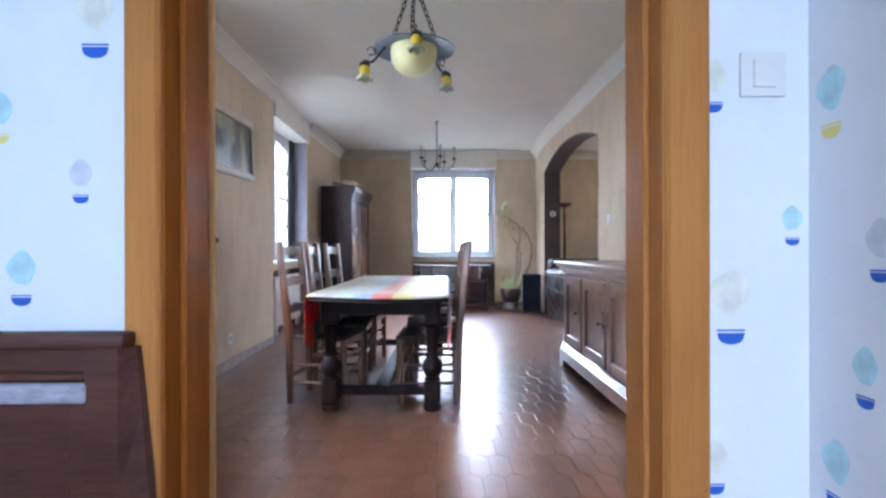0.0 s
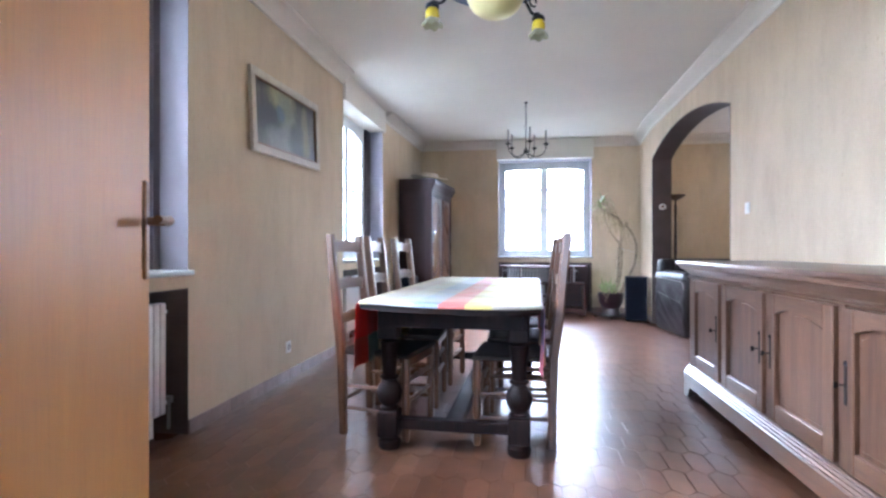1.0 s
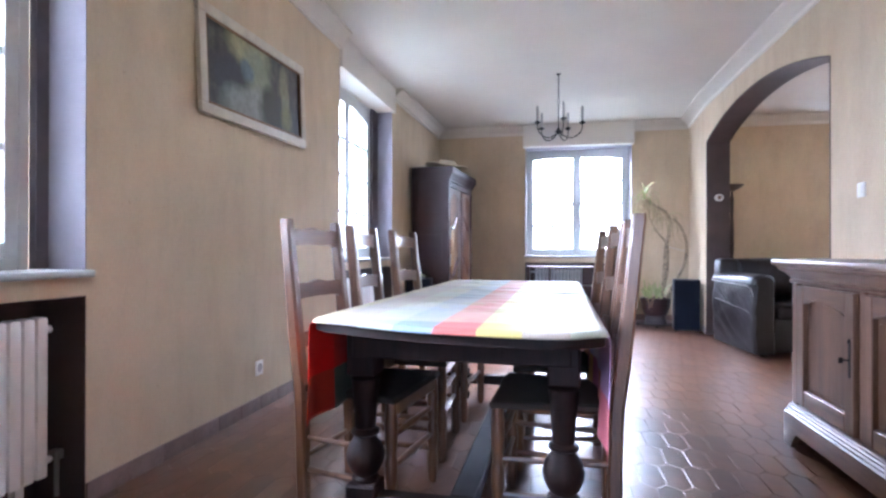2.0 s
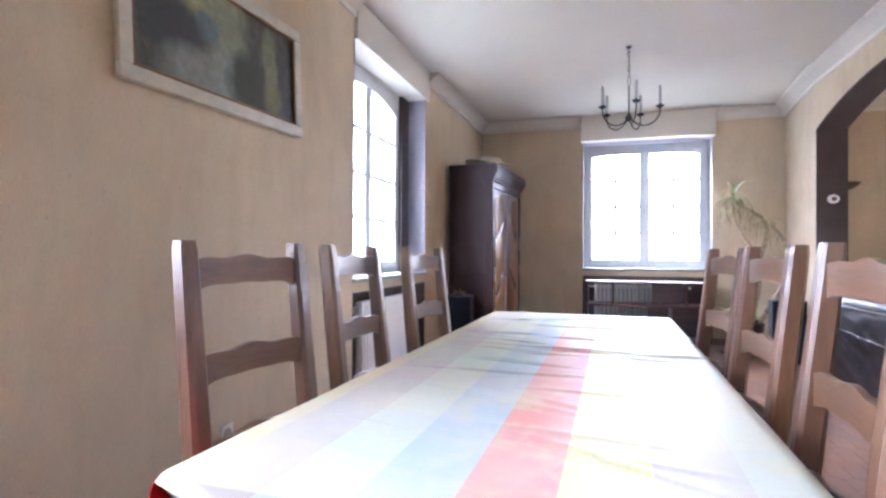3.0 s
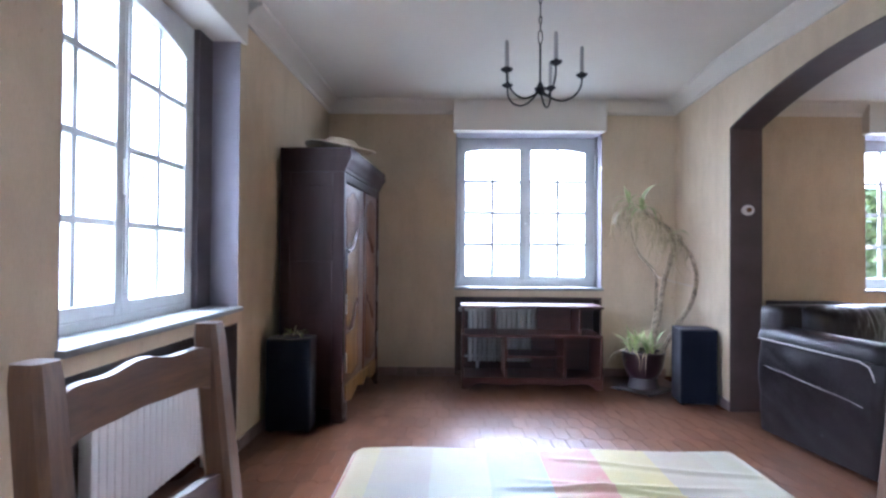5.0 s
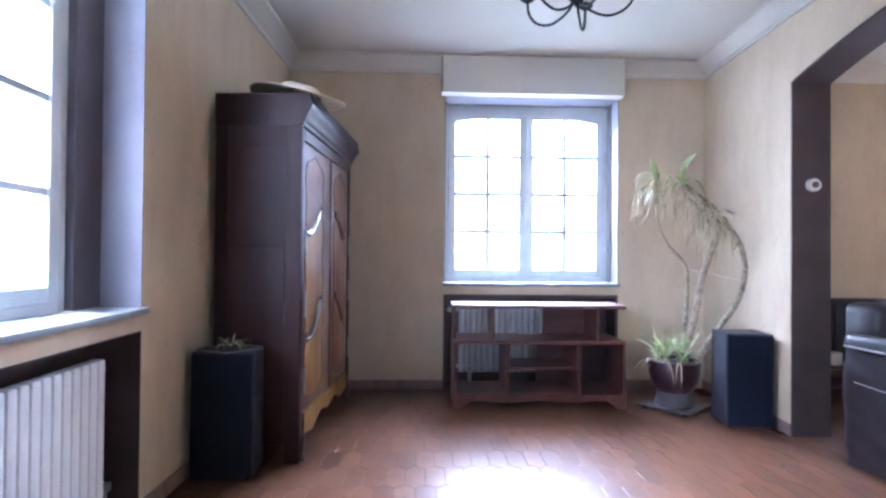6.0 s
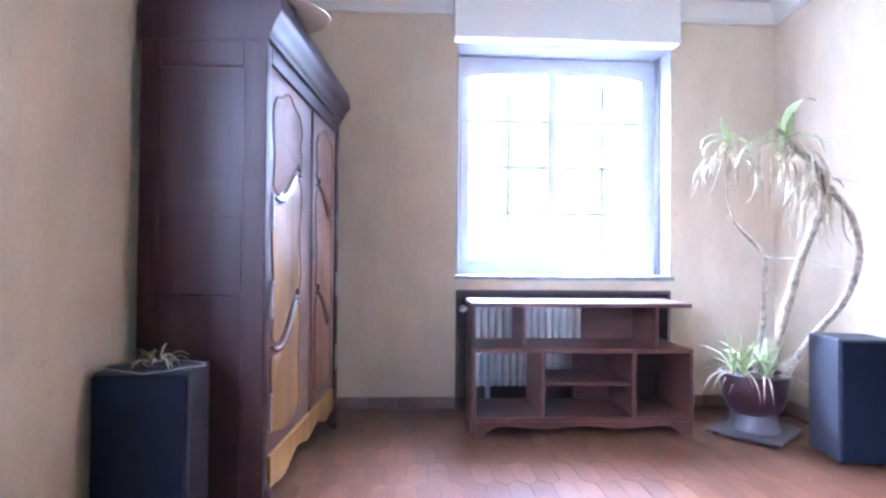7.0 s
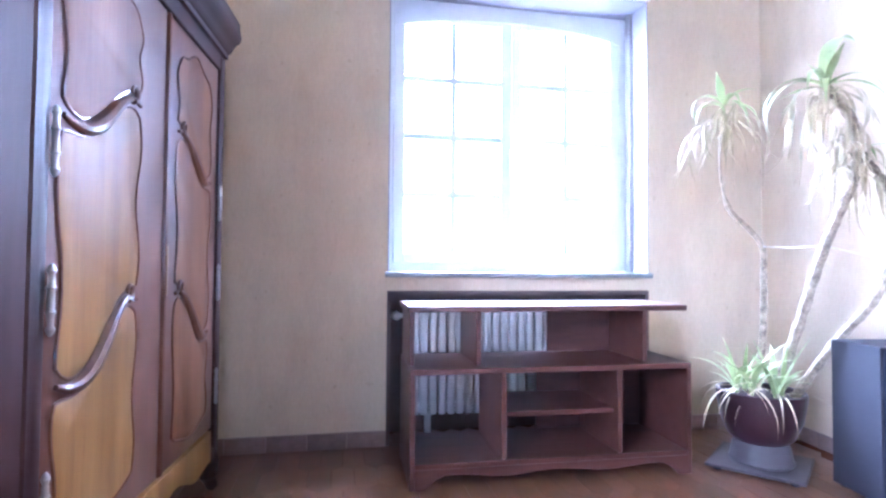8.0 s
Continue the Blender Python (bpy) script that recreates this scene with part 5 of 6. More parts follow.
# ---- potted yucca ----
def yucca():
    bx, by, bz = 1.25, 8.99, 0.030
    e = thing("potted_yucca", pose(bx, by, bz), "leggy yucca with bare canes and dry leaves in a pot", "plant")
    bm = bmesh.new()
    lathe(bm, [(0.0, 0.0), (0.13, 0.0), (0.137, 0.012), (0.128, 0.03), (0.118, 0.085), (0.112, 0.10), (0.0, 0.10)], 28)
    part("saucer", bm, M_DISH, e, "grey zinc saucer")
    bm = bmesh.new()
    lathe(bm, [(0.0, 0.10), (0.115, 0.10), (0.140, 0.125), (0.170, 0.20), (0.184, 0.29), (0.187, 0.325), (0.180, 0.33), (0.170, 0.325), (0.163, 0.29), (0.0, 0.288)], 32)
    part("pot", bm, M_POT, e, "oxblood glazed round pot")
    bm = bmesh.new()
    lathe(bm, [(0.165, 0.286), (0.160, 0.302), (0.06, 0.312), (0.0, 0.308)], 20)
    part("soil", bm, M_SOIL, e)

    def here(*pts):
        return [(x - bx, y - by, z - bz) for x, y, z in pts]
    canes = [(here((1.315, 8.97, 0.33), (1.331, 8.86, 0.66), (1.325, 8.73, 0.98), (1.350, 8.66, 1.17), (1.355, 8.60, 1.30), (1.290, 8.53, 1.42), (1.150, 8.45, 1.50), (1.028, 8.42, 1.575)), 0.021),
             (here((1.365, 8.92, 0.33), (1.455, 8.81, 0.58), (1.520, 8.68, 0.78), (1.535, 8.60, 0.96), (1.520, 8.57, 1.10), (1.465, 8.56, 1.24), (1.385, 8.57, 1.35)), 0.018),
             (here((1.33, 9.10, 0.33), (1.42, 9.16, 0.62), (1.440, 9.175, 0.88), (1.434, 9.176, 1.031), (1.385, 9.22, 1.13), (1.310, 9.26, 1.235), (1.215, 9.20, 1.42), (1.160, 9.11, 1.69)), 0.015)]
    for knots, r in canes:
        bm = bmesh.new()
        pts = curve_points(knots, 9)
        k = len(pts)
        tube(bm, pts, [r * (1.15 - 0.4 * i / k) * (1.12 if i % 3 == 0 else 0.93) * (0.42 if r < 0.016 and i > 0.74 * k else 1) for i in range(k)], 9)
        part("cane", bm, M_CANE, e)
    rng = random.Random(5)
    heads = here((1.028, 8.42, 1.575), (1.155, 9.10, 1.705), (1.33, 8.58, 1.385), (1.20, 8.49, 1.47))

    def hanging(bm, base, heading, reach, length, width):
        """A dry leaf that bends over at its foot, then hangs with a curl."""
        p, n = Vector(base), 12
        flow, curl, turn = rng.uniform(-0.3, 0.9), rng.uniform(-1.6, 2.0), rng.uniform(-2.0, 2.0)
        rows = []
        for i in range(n + 1):
            t = i / n
            pitch = flow + (-1.55 - flow) * min(1, t / reach) + (curl * max(0, t - 0.55) * 2.2)
            h = heading + turn * t
            side = Vector((-math.sin(h + 2 * t), math.cos(h + 2 * t), 0.2 * math.sin(5 * t)))
            wide = width * (0.7 + 0.6 * t if t < 0.5 else 2 * (1 - t)) * 0.5 + 0.0006
            rows.append([bm.verts.new(p - side * wide), bm.verts.new(p + side * wide)])
            p = p + length / n * Vector((math.cos(h) * math.cos(pitch), math.sin(h) * math.cos(pitch), math.sin(pitch)))
        for a, b in zip(rows, rows[1:]):
            bm.faces.new((a[0], a[1], b[1], b[0]))

    for (x, y, z), dry, lo, hi in zip(heads, (48, 46, 36, 32), (0.12, 0.14, 0.12, 0.12), (0.36, 0.50, 0.38, 0.34)):
        bm = bmesh.new()
        for i in range(dry):
            a = rng.uniform(0, 6.28)
            hanging(bm, (x + rng.uniform(-0.02, 0.02), y + rng.uniform(-0.02, 0.02), z - rng.uniform(0.0, 0.12)), a, rng.uniform(0.15, 0.8), rng.uniform(lo, hi), rng.uniform(0.005, 0.016))
        part("dry_leaves", bm, M_DRY, e, "straw-coloured hanging dry leaves")
    fresh = [(0, (2.7, 0.65, 0.34, 0.026, 2.9), (3.1, 0.35, 0.34, 0.026, 2.0), (3.6, 0.9, 0.24, 0.028, 2.6), (2.2, 0.2, 0.16, 0.026, 0.8), (4.3, 1.0, 0.18, 0.03, 0.8), (0.5, 0.9, 0.16, 0.028, 1.4), (1.6, 1.2, 0.14, 0.03, 0.5), (4.9, 0.5, 0.28, 0.024, 2.3), (5.7, 0.4, 0.26, 0.022, 2.0), (3.9, 0.3, 0.26, 0.022, 1.8)),
             (1, (2.9, 1.2, 0.27, 0.032, 3.6), (3.6, 1.35, 0.18, 0.044, 0.4), (0.2, 0.9, 0.27, 0.028, 2.9), (5.2, 1.1, 0.20, 0.03, 1.9), (1.2, 1.25, 0.16, 0.034, 0.5), (2.3, 0.7, 0.22, 0.026, 2.8), (3.2, 0.6, 0.24, 0.022, 2.6), (4.4, 0.8, 0.26, 0.026, 2.4), (5.9, 0.5, 0.24, 0.024, 2.4), (0.9, 0.4, 0.22, 0.020, 2.0)),
             (2, (0.3, 0.9, 0.22, 0.022, 2.2), (5.6, 0.6, 0.24, 0.020, 2.0))]
    for h, *leaves in fresh:
        for a, rise, length, width, droop in leaves:
            bm = bmesh.new()
            blade(bm, heads[h], a, rise, length, width, droop, 12)
            part("green_leaf", bm, M_LEAF, e, "fresh pale green strap leaf")
    bm = bmesh.new()
    blade(bm, heads[0], 0.30, 1.75, 0.36, 0.062, 2.1, 14)
    part("green_leaf", bm, M_LEAF, e)
    for x, y in ((-0.09, -0.05), (0.00, -0.09), (0.06, -0.06), (-0.04, 0.05), (-0.11, 0.02)):
        for i in range(8):
            bm = bmesh.new()
            a = rng.uniform(0, 6.28)
            blade(bm, (x, y, 0.30), a, rng.uniform(1.2, 1.6), rng.uniform(0.18, 0.36), rng.uniform(0.018, 0.030), rng.uniform(0.3, 2.4), 9)
            part("green_leaf", bm, M_LEAF, e)
        bm = bmesh.new()
        for i in range(3):
            a = rng.uniform(2.5, 6.28)
            blade(bm, (x, y, 0.31), a, rng.uniform(0.3, 0.9), rng.uniform(0.22, 0.38), rng.uniform(0.007, 0.014), rng.uniform(1.9, 2.8), 9)
        part("dry_leaves", bm, M_DRY, e)
    bm = bmesh.new()
    tube(bm, curve_points(here((1.434, 9.176, 1.031), (1.38, 8.95, 1.018), (1.337, 8.742, 1.017), (1.43, 8.66, 0.985), (1.530, 8.60, 0.96)), 4), 0.0028, 6)
    part("tie_string", bm, M_STRING, e, "white string tying the canes")
    return e


yucca()
tray = thing("plant_trolley", pose(1.25, 8.995, 0, 0, 0, 40), "square grey wheeled board under the plant pot", "plant stand")
boxed("board", [((-0.195, -0.195, 0.018), (0.195, 0.195, 0.0295))], M_DISH, tray, 0.003)
for x in (-0.15, 0.15):
    for y in (-0.15, 0.15):
        bm = bmesh.new()
        lathe(bm, [(0.018, 0), (0.02, 0.009), (0.018, 0.018)], 10, (x, y, 0))
        part("caster", bm, M_SPEAKER_BOX, tray)


# ---- candle chandelier ----
def chandelier():
    e = thing("chandelier", pose(0.006, 7.290, 0.012, 0, 0, -7.5), "small black wrought-iron chandelier with five candle sleeves", "chandelier")
    bm = bmesh.new()
    lathe(bm, [(0.0, 2.135), (0.010, 2.140), (0.016, 2.155), (0.030, 2.165), (0.034, 2.175), (0.022, 2.182), (0.014, 2.200), (0.008, 2.210), (0.0, 2.211)], 14)
    tube(bm, [(0, 0, 2.210), (0, 0, 2.440)], 0.006, 8)
    part("stem", bm, M_IRON, e)
    for i in range(5):
        a = 2 * math.pi * i / 5
        ca, sa = math.cos(a), math.sin(a)
        bm = bmesh.new()
        tube(bm, curve_points([(0.012 * ca, 0.012 * sa, 2.165), (0.05 * ca, 0.05 * sa, 2.125), (0.12 * ca, 0.12 * sa, 2.098), (0.19 * ca, 0.19 * sa, 2.120), (0.232 * ca, 0.232 * sa, 2.175), (0.238 * ca, 0.238 * sa, 2.235)], 5), 0.0055, 8)
        lathe(bm, [(0.006, 2.225), (0.020, 2.232), (0.034, 2.244), (0.034, 2.248), (0.014, 2.242), (0.012, 2.260), (0, 2.260)], 14, (0.238 * ca, 0.238 * sa, 0))
        arm = part("arm", bm, M_IRON, e)
        bm = bmesh.new()
        lathe(bm, [(0.0105, 2.246), (0.0115, 2.270), (0.0105, 2.370), (0.009, 2.405), (0.004, 2.412), (0.0, 2.413)], 12, (0.238 * ca, 0.238 * sa, 0))
        part("candle_sleeve", bm, M_CANDLE, arm, "grey candle sleeve")
    z, k = 2.434, 0
    while z < CEIL - 0.05:
        bm = bmesh.new()
        big = 0.042 if k in (0, 3) else 0.024
        pts = [((0.012 if k in (0, 3) else 0.008) * math.cos(q), 0, z + big + big * math.sin(q)) for q in [2 * math.pi * i / 14 for i in range(14)]]
        if k % 2:
            pts = [(y, x, zz) for x, y, zz in pts]
        tube(bm, pts, 0.0032, 6, True)
        part("chain_link", bm, M_IRON, e)
        z, k = z + 2 * big - 0.006, k + 1
    bm = bmesh.new()
    lathe(bm, [(0.004, CEIL - 0.06), (0.006, CEIL - 0.03), (0.025, CEIL - 0.014), (0.032, CEIL), (0, CEIL)], 14)
    part("ceiling_hook", bm, M_IRON, e)
    return e


chandelier()


# ---- hanging lamp over the near end of the table ----
def pendant():
    e = thing("pendant_lamp", pose(-0.145, 3.43, 0), "blue-grey enamel hanging lamp with yellow bowl and amber cups", "pendant lamp")
    bm = bmesh.new()
    lathe(bm, [(0.0, 2.362), (0.08, 2.360), (0.16, 2.350), (0.245, 2.322), (0.264, 2.312), (0.264, 2.305), (0.240, 2.311), (0.155, 2.322), (0.0, 2.326)], 40)
    part("disc", bm, M_BLUE, e, "blue-grey enamelled disc")
    bm = bmesh.new()
    lathe(bm, [(0.146, 2.321), (0.150, 2.290), (0.142, 2.235), (0.120, 2.190), (0.085, 2.160), (0.045, 2.146), (0.0, 2.142)], 32)
    o = part("bowl", bm, M_YELLOW_GLASS, e, "pale yellow glass bowl")
    for a, low in ((187, 0.085), (47, 0.066), (275, 0.0)):
        ca, sa = math.cos(radians(a)), math.sin(radians(a))
        bm = bmesh.new()
        tube(bm, curve_points([(0.17 * ca, 0.17 * sa, 2.335), (0.23 * ca, 0.23 * sa, 2.290 - 0.4 * low), (0.27 * ca, 0.27 * sa, 2.285 - 0.8 * low), (0.308 * ca, 0.308 * sa, 2.31 - low), (0.312 * ca, 0.312 * sa, 2.29 - low)], 5), 0.008, 8)
        ring = [(0.27 * ca + 0.026 * math.cos(q) * ca, 0.27 * sa + 0.026 * math.cos(q) * sa, 2.33 - 0.5 * low + 0.026 * math.sin(q)) for q in [0.5 * i for i in range(12)]]
        tube(bm, ring, 0.005, 6)
        lathe(bm, [(0.008, 2.31 - low), (0.030, 2.296 - low), (0.036, 2.282 - low), (0.032, 2.274 - low), (0, 2.274 - low)], 14, (0.312 * ca, 0.312 * sa, 0))
        arm = part("arm", bm, M_IRON, e, "black iron arm")
        bm = bmesh.new()
        lathe(bm, [(0.024, 2.276 - low), (0.034, 2.262 - low), (0.036, 2.236 - low), (0.031, 2.222 - low), (0.0, 2.222 - low)], 16, (0.312 * ca, 0.312 * sa, 0))
        part("amber_cup", bm, M_AMBER, arm, "amber glass cup")
        bm = bmesh.new()
        n, rows = 30, []
        for r, z in ((0.029, 2.224), (0.036, 2.212), (0.046, 2.200), (0.050, 2.186), (0.047, 2.187), (0.034, 2.206), (0.026, 2.222)):
            frill = 0.006 if r > 0.04 else 0.0
            rows.append([bm.verts.new((0.312 * ca + (r + frill * math.sin(6 * q)) * math.cos(q), 0.312 * sa + (r + frill * math.sin(6 * q)) * math.sin(q), z - low + frill * math.cos(6 * q))) for q in [2 * math.pi * i / n for i in range(n)]])
        for p, q in zip(rows, rows[1:]):
            for i in range(n):
                bm.faces.new((p[i], p[(i + 1) % n], q[(i + 1) % n], q[i]))
        part("glass_rim", bm, M_CLEAR, arm, "frilled frosted glass rim")
    for a in (150, 30, 270):
        ca, sa = math.cos(radians(a)), math.sin(radians(a))
        p0, p1 = Vector((0.19 * ca, 0.19 * sa, 2.345)), Vector((0.03 * ca, 0.012 * sa, CEIL - 0.07))
        n = 9
        for i in range(n):
            u, v = p0.lerp(p1, i / n), p0.lerp(p1, (i + 1.18) / n)
            mid, half, d = (u + v) / 2, (v - u).length / 2, (v - u).normalized()
            side = d.orthogonal().normalized()
            if i % 2:
                side = d.cross(side)
            bm = bmesh.new()
            tube(bm, [mid + d * half * math.sin(q) + side * 0.013 * math.cos(q) for q in [2 * math.pi * k / 12 for k in range(12)]], 0.0042, 5, True)
            part("chain_link", bm, M_IRON, e)
    bm = bmesh.new()
    lathe(bm, [(0.010, CEIL - 0.09), (0.030, CEIL - 0.07), (0.034, CEIL - 0.05), (0.055, CEIL - 0.02), (0.062, CEIL), (0, CEIL)], 20)
    part("ceiling_rose", bm, M_IRON, e)
    return e


pendant()

# ---- on the walls ----
pic = thing("picture", pose(XW + 0.004, 4.628, 1.949, 1.5, -1.5, 0), "wide landscape picture in a cream frame on the wall", "picture")
hw, hh, f = 0.572, 0.283, 0.056
for a, b in (((0, -hw, -hh), (0.030, hw, -hh + f)), ((0, -hw, hh - f), (0.030, hw, hh)), ((0, -hw, -hh + f), (0.030, -hw + f, hh - f)), ((0, hw - f, -hh + f), (0.030, hw, hh - f))):
    boxed("frame_rail", [(a, b)], M_BONE, pic, 0.007, seg=2)
for a, b in (((0.012, -hw + f, -hh + f), (0.024, hw - f, -hh + f + 0.012)), ((0.012, -hw + f, hh - f - 0.012), (0.024, hw - f, hh - f)), ((0.012, -hw + f, -hh + f + 0.012), (0.024, -hw + f + 0.012, hh - f - 0.012)), ((0.012, hw - f - 0.012, -hh + f + 0.012), (0.024, hw - f, hh - f - 0.012))):
    boxed("inner_slip", [(a, b)], M_BRASS, pic, 0.002)
boxed("canvas", [((0.002, -hw + f, -hh + f), (0.012, hw - f, hh - f))], M_PICTURE, pic, label="dark green landscape print")


def wall_plate(name, m, w, h, label, cat, rocker=True):
    e = thing(name, m, label, cat)
    boxed("plate", [((-w / 2, 0, -h / 2), (w / 2, 0.009, h / 2))], M_PLASTIC, e, 0.003, seg=2)
    if rocker:
        boxed("rocker", [((-w / 4, 0.009, -h / 3.2), (w / 4, 0.013, h / 3.2))], M_PLASTIC, e, 0.0015)
    else:
        bm = bmesh.new()
        tube(bm, [(0, 0.0085, 0), (0, 0.0105, 0)], w * 0.36, 20)
        part("socket_well", bm, M_STEEL, e)
    return e


wall_plate("socket", Matrix.Translation((XW, 4.655, 0.252)) @ pose(0, 0, 0, 0, 0, -90), 0.075, 0.085, "white plastic wall socket low on the papered wall", "socket", False)
wall_plate("light_switch", Matrix.Translation((XE, 5.215, 1.318)) @ pose(0, 0, 0, 0, 0, 90), 0.075, 0.085, "white plastic light switch on the wall by the arch", "light switch")
wall_plate("light_switch", Matrix.Translation((0.586, YK, 1.340)) @ pose(0, 0, 0, 0, 0, 180), 0.082, 0.080, "white square switch plate on the kitchen wallpaper", "light switch")

th = thing("thermostat", Matrix.Translation((1.825, ARCH[1] - 0.010, 1.575)) @ pose(0, 0, 0, 90, 0, 0), "round white room thermostat on the brown arch jamb", "thermostat")
bm = bmesh.new()
lathe(bm, [(0.048, 0), (0.048, 0.014), (0.042, 0.022), (0.0, 0.024)], 28, squash=0.85)
part("case", bm, M_PLASTIC, th)
bm = bmesh.new()
lathe(bm, [(0.020, 0.023), (0.019, 0.032), (0.0, 0.033)], 20)
part("dial", bm, M_BRASS, th)


# ---- living room behind the arch ----
def sofa():
    e = thing("sofa", pose(1.715, 6.955, 0, 0, 0, 6), "dark brown leather sofa with pale piping standing across the arch", "sofa")
    L, D, A = 2.1, 0.93, 0.20
    boxed("base", [((A - 0.02, 0.02, 0.05), (L - A + 0.02, D - 0.05, 0.36))], M_LEATHER, e, 0.02, seg=2)

    def side(y, z):
        """How far the loose outer leather bulges out from the arm."""
        crease = 0.022 * noise.noise((y * 2.6 + z * 4.0, z * 3.2 - y * 1.6, 3.0)) - 0.016 * abs(noise.noise((y * 3.2 - z * 6.5, z * 1.5 + y, 7.0))) + 0.003 * noise.noise((y * 12 - z * 16, z * 7, 5.0)) - 0.010
        return crease * max(0.0, math.sin(math.pi * (z - 0.03) / 0.60)) ** 0.6 if z < 0.63 else 0.0

    for sx in (0, 1):
        def out(d):
            return d if sx == 0 else L - d
        bm = bmesh.new()
        rows = []
        crown = [(-0.008, 0.655), (-0.006, 0.690), (0.010, 0.722), (0.045, 0.742), (0.10, 0.748), (0.155, 0.740), (0.188, 0.718), (A, 0.68), (A - 0.005, 0.60), (A - 0.005, 0.03)]
        for j in range(49):
            y = D * j / 48
            edge = max(0.0, 1 - min(y, D - y) / 0.04) ** 2
            row = []
            for q in range(30):
                z = 0.03 + 0.61 * q / 29
                row.append((0.016 + side(y, z) + 0.02 * edge, z))
            for d, z in crown:
                row.append((d + (A / 2 - d) * 0.25 * edge, z - 0.022 * edge * (z > 0.66)))
            rows.append([bm.verts.new((out(d), y, z)) for d, z in row])
        for a, b in zip(rows, rows[1:]):
            for k in range(len(a)):
                bm.faces.new((a[k], a[(k + 1) % len(a)], b[(k + 1) % len(a)], b[k]))
        bm.faces.new(rows[0][::-1])
        bm.faces.new(rows[-1])
        arm = part("armrest", bm, M_LEATHER, e)
        bm = bmesh.new()
        tube(bm, [(out(0.016), 0.035, 0.54), (out(0.004), 0.065, 0.622), (out(-0.010), 0.11, 0.645), (out(-0.011), D * 0.5, 0.650), (out(-0.010), D - 0.03, 0.655)], 0.0052, 6)
        part("piping", bm, M_PIPING, arm, "pale piping seam")
        bm = bmesh.new()
        line = [(0.10 + (D - 0.18) * q / 20, 0.398 + 0.075 * (q / 20) ** 0.8) for q in range(21)]
        tube(bm, [(out(0.016 + side(y, z) - 0.001), y, z) for y, z in line], 0.0021, 6)
        part("seam", bm, M_PIPING, arm, "pale stitched seam")
    bm = bmesh.new()
    box(bm, (0.02, D - 0.20, 0.05), (L - 0.02, D + 0.02, 0.885), 0.05, 3)
    part("backrest", bm, M_LEATHER, e)
    seats = 3
    w = (L - 2 * A) / seats
    rng = random.Random(4)
    for i in range(seats):
        bm = bmesh.new()
        box(bm, (A + i * w + 0.004, 0.005, 0.33), (A + (i + 1) * w - 0.004, D - 0.20, 0.485), 0.045, 3)
        part("seat_cushion", bm, M_LEATHER, e)
    bw = (L - 2 * A + 0.06) / 3
    for i in range(3):
        bm = bmesh.new()
        nx, nz = 80, 16
        rows = []
        for j in range(nz + 1):
            v = j / nz
            row = []
            for k in range(nx + 1):
                u = k / nx
                puff = (math.sin(math.pi * min(max(u, 0), 1)) ** 0.4) * (math.sin(math.pi * v) ** 0.4)
                fold = 0.016 * noise.noise((u * 13 + 1.5 * math.sin(v * 5), v * 2.0, i * 3.0)) * min(1, max(0, v - 0.3) * 3) * puff + 0.006 * noise.noise((u * 26, v * 6, i)) * puff
                row.append(bm.verts.new((A - 0.03 + i * bw + 0.005 + u * (bw - 0.01), D - 0.21 - 0.13 * puff + fold, 0.48 + v * 0.40 + 0.015 * math.sin(u * 3.1))))
            rows.append(row)
        back = [[bm.verts.new((p.co.x, D - 0.16, p.co.z)) for p in (r[0], r[-1])] for r in (rows[0], rows[-1])]
        for a, b in zip(rows, rows[1:]):
            for k in range(nx):
                bm.faces.new((a[k], a[k + 1], b[k + 1], b[k]))
        bm.faces.new([back[0][0], back[0][1]] + rows[0][::-1])
        bm.faces.new([back[1][1], back[1][0]] + rows[-1])
        bm.faces.new([back[1][0], back[0][0]] + [r[0] for r in rows])
        bm.faces.new([back[0][1], back[1][1]] + [r[-1] for r in rows][::-1])
        part("back_cushion", bm, M_LEATHER, e, "gathered leather back cushion")
    for x in (0.12, L - 0.12):
        for y in (0.10, D - 0.10):
            bm = bmesh.new()
            lathe(bm, [(0.022, 0), (0.028, 0.05), (0, 0.051)], 10, (x, y, 0))
            part("foot", bm, M_WALNUT, e)
    return e


sofa()

lamp = thing("floor_lamp", pose(2.19, 9.10, 0), "dark wooden uplighter floor lamp standing in the corner", "floor lamp")
bm = bmesh.new()
lathe(bm, [(0.0, 0), (0.14, 0), (0.14, 0.02), (0.10, 0.035), (0.03, 0.05), (0.0, 0.05)], 24)
part("base", bm, M_BULB, lamp)
bm = bmesh.new()
lathe(bm, [(0.016, 0.045), (0.022, 0.10), (0.016, 0.16), (0.020, 0.6), (0.026, 0.85), (0.018, 0.90), (0.026, 0.95), (0.018, 1.4), (0.024, 1.62), (0.014, 1.68), (0.014, 1.74), (0, 1.74)], 14)
part("pole", bm, M_WALNUT, lamp)
bm = bmesh.new()
lathe(bm, [(0.02, 1.72), (0.05, 1.735), (0.11, 1.77), (0.14, 1.80), (0.135, 1.805), (0.10, 1.78), (0.0, 1.75)], 24)
part("shade", bm, M_BULB, lamp, "dark shallow dish shade")


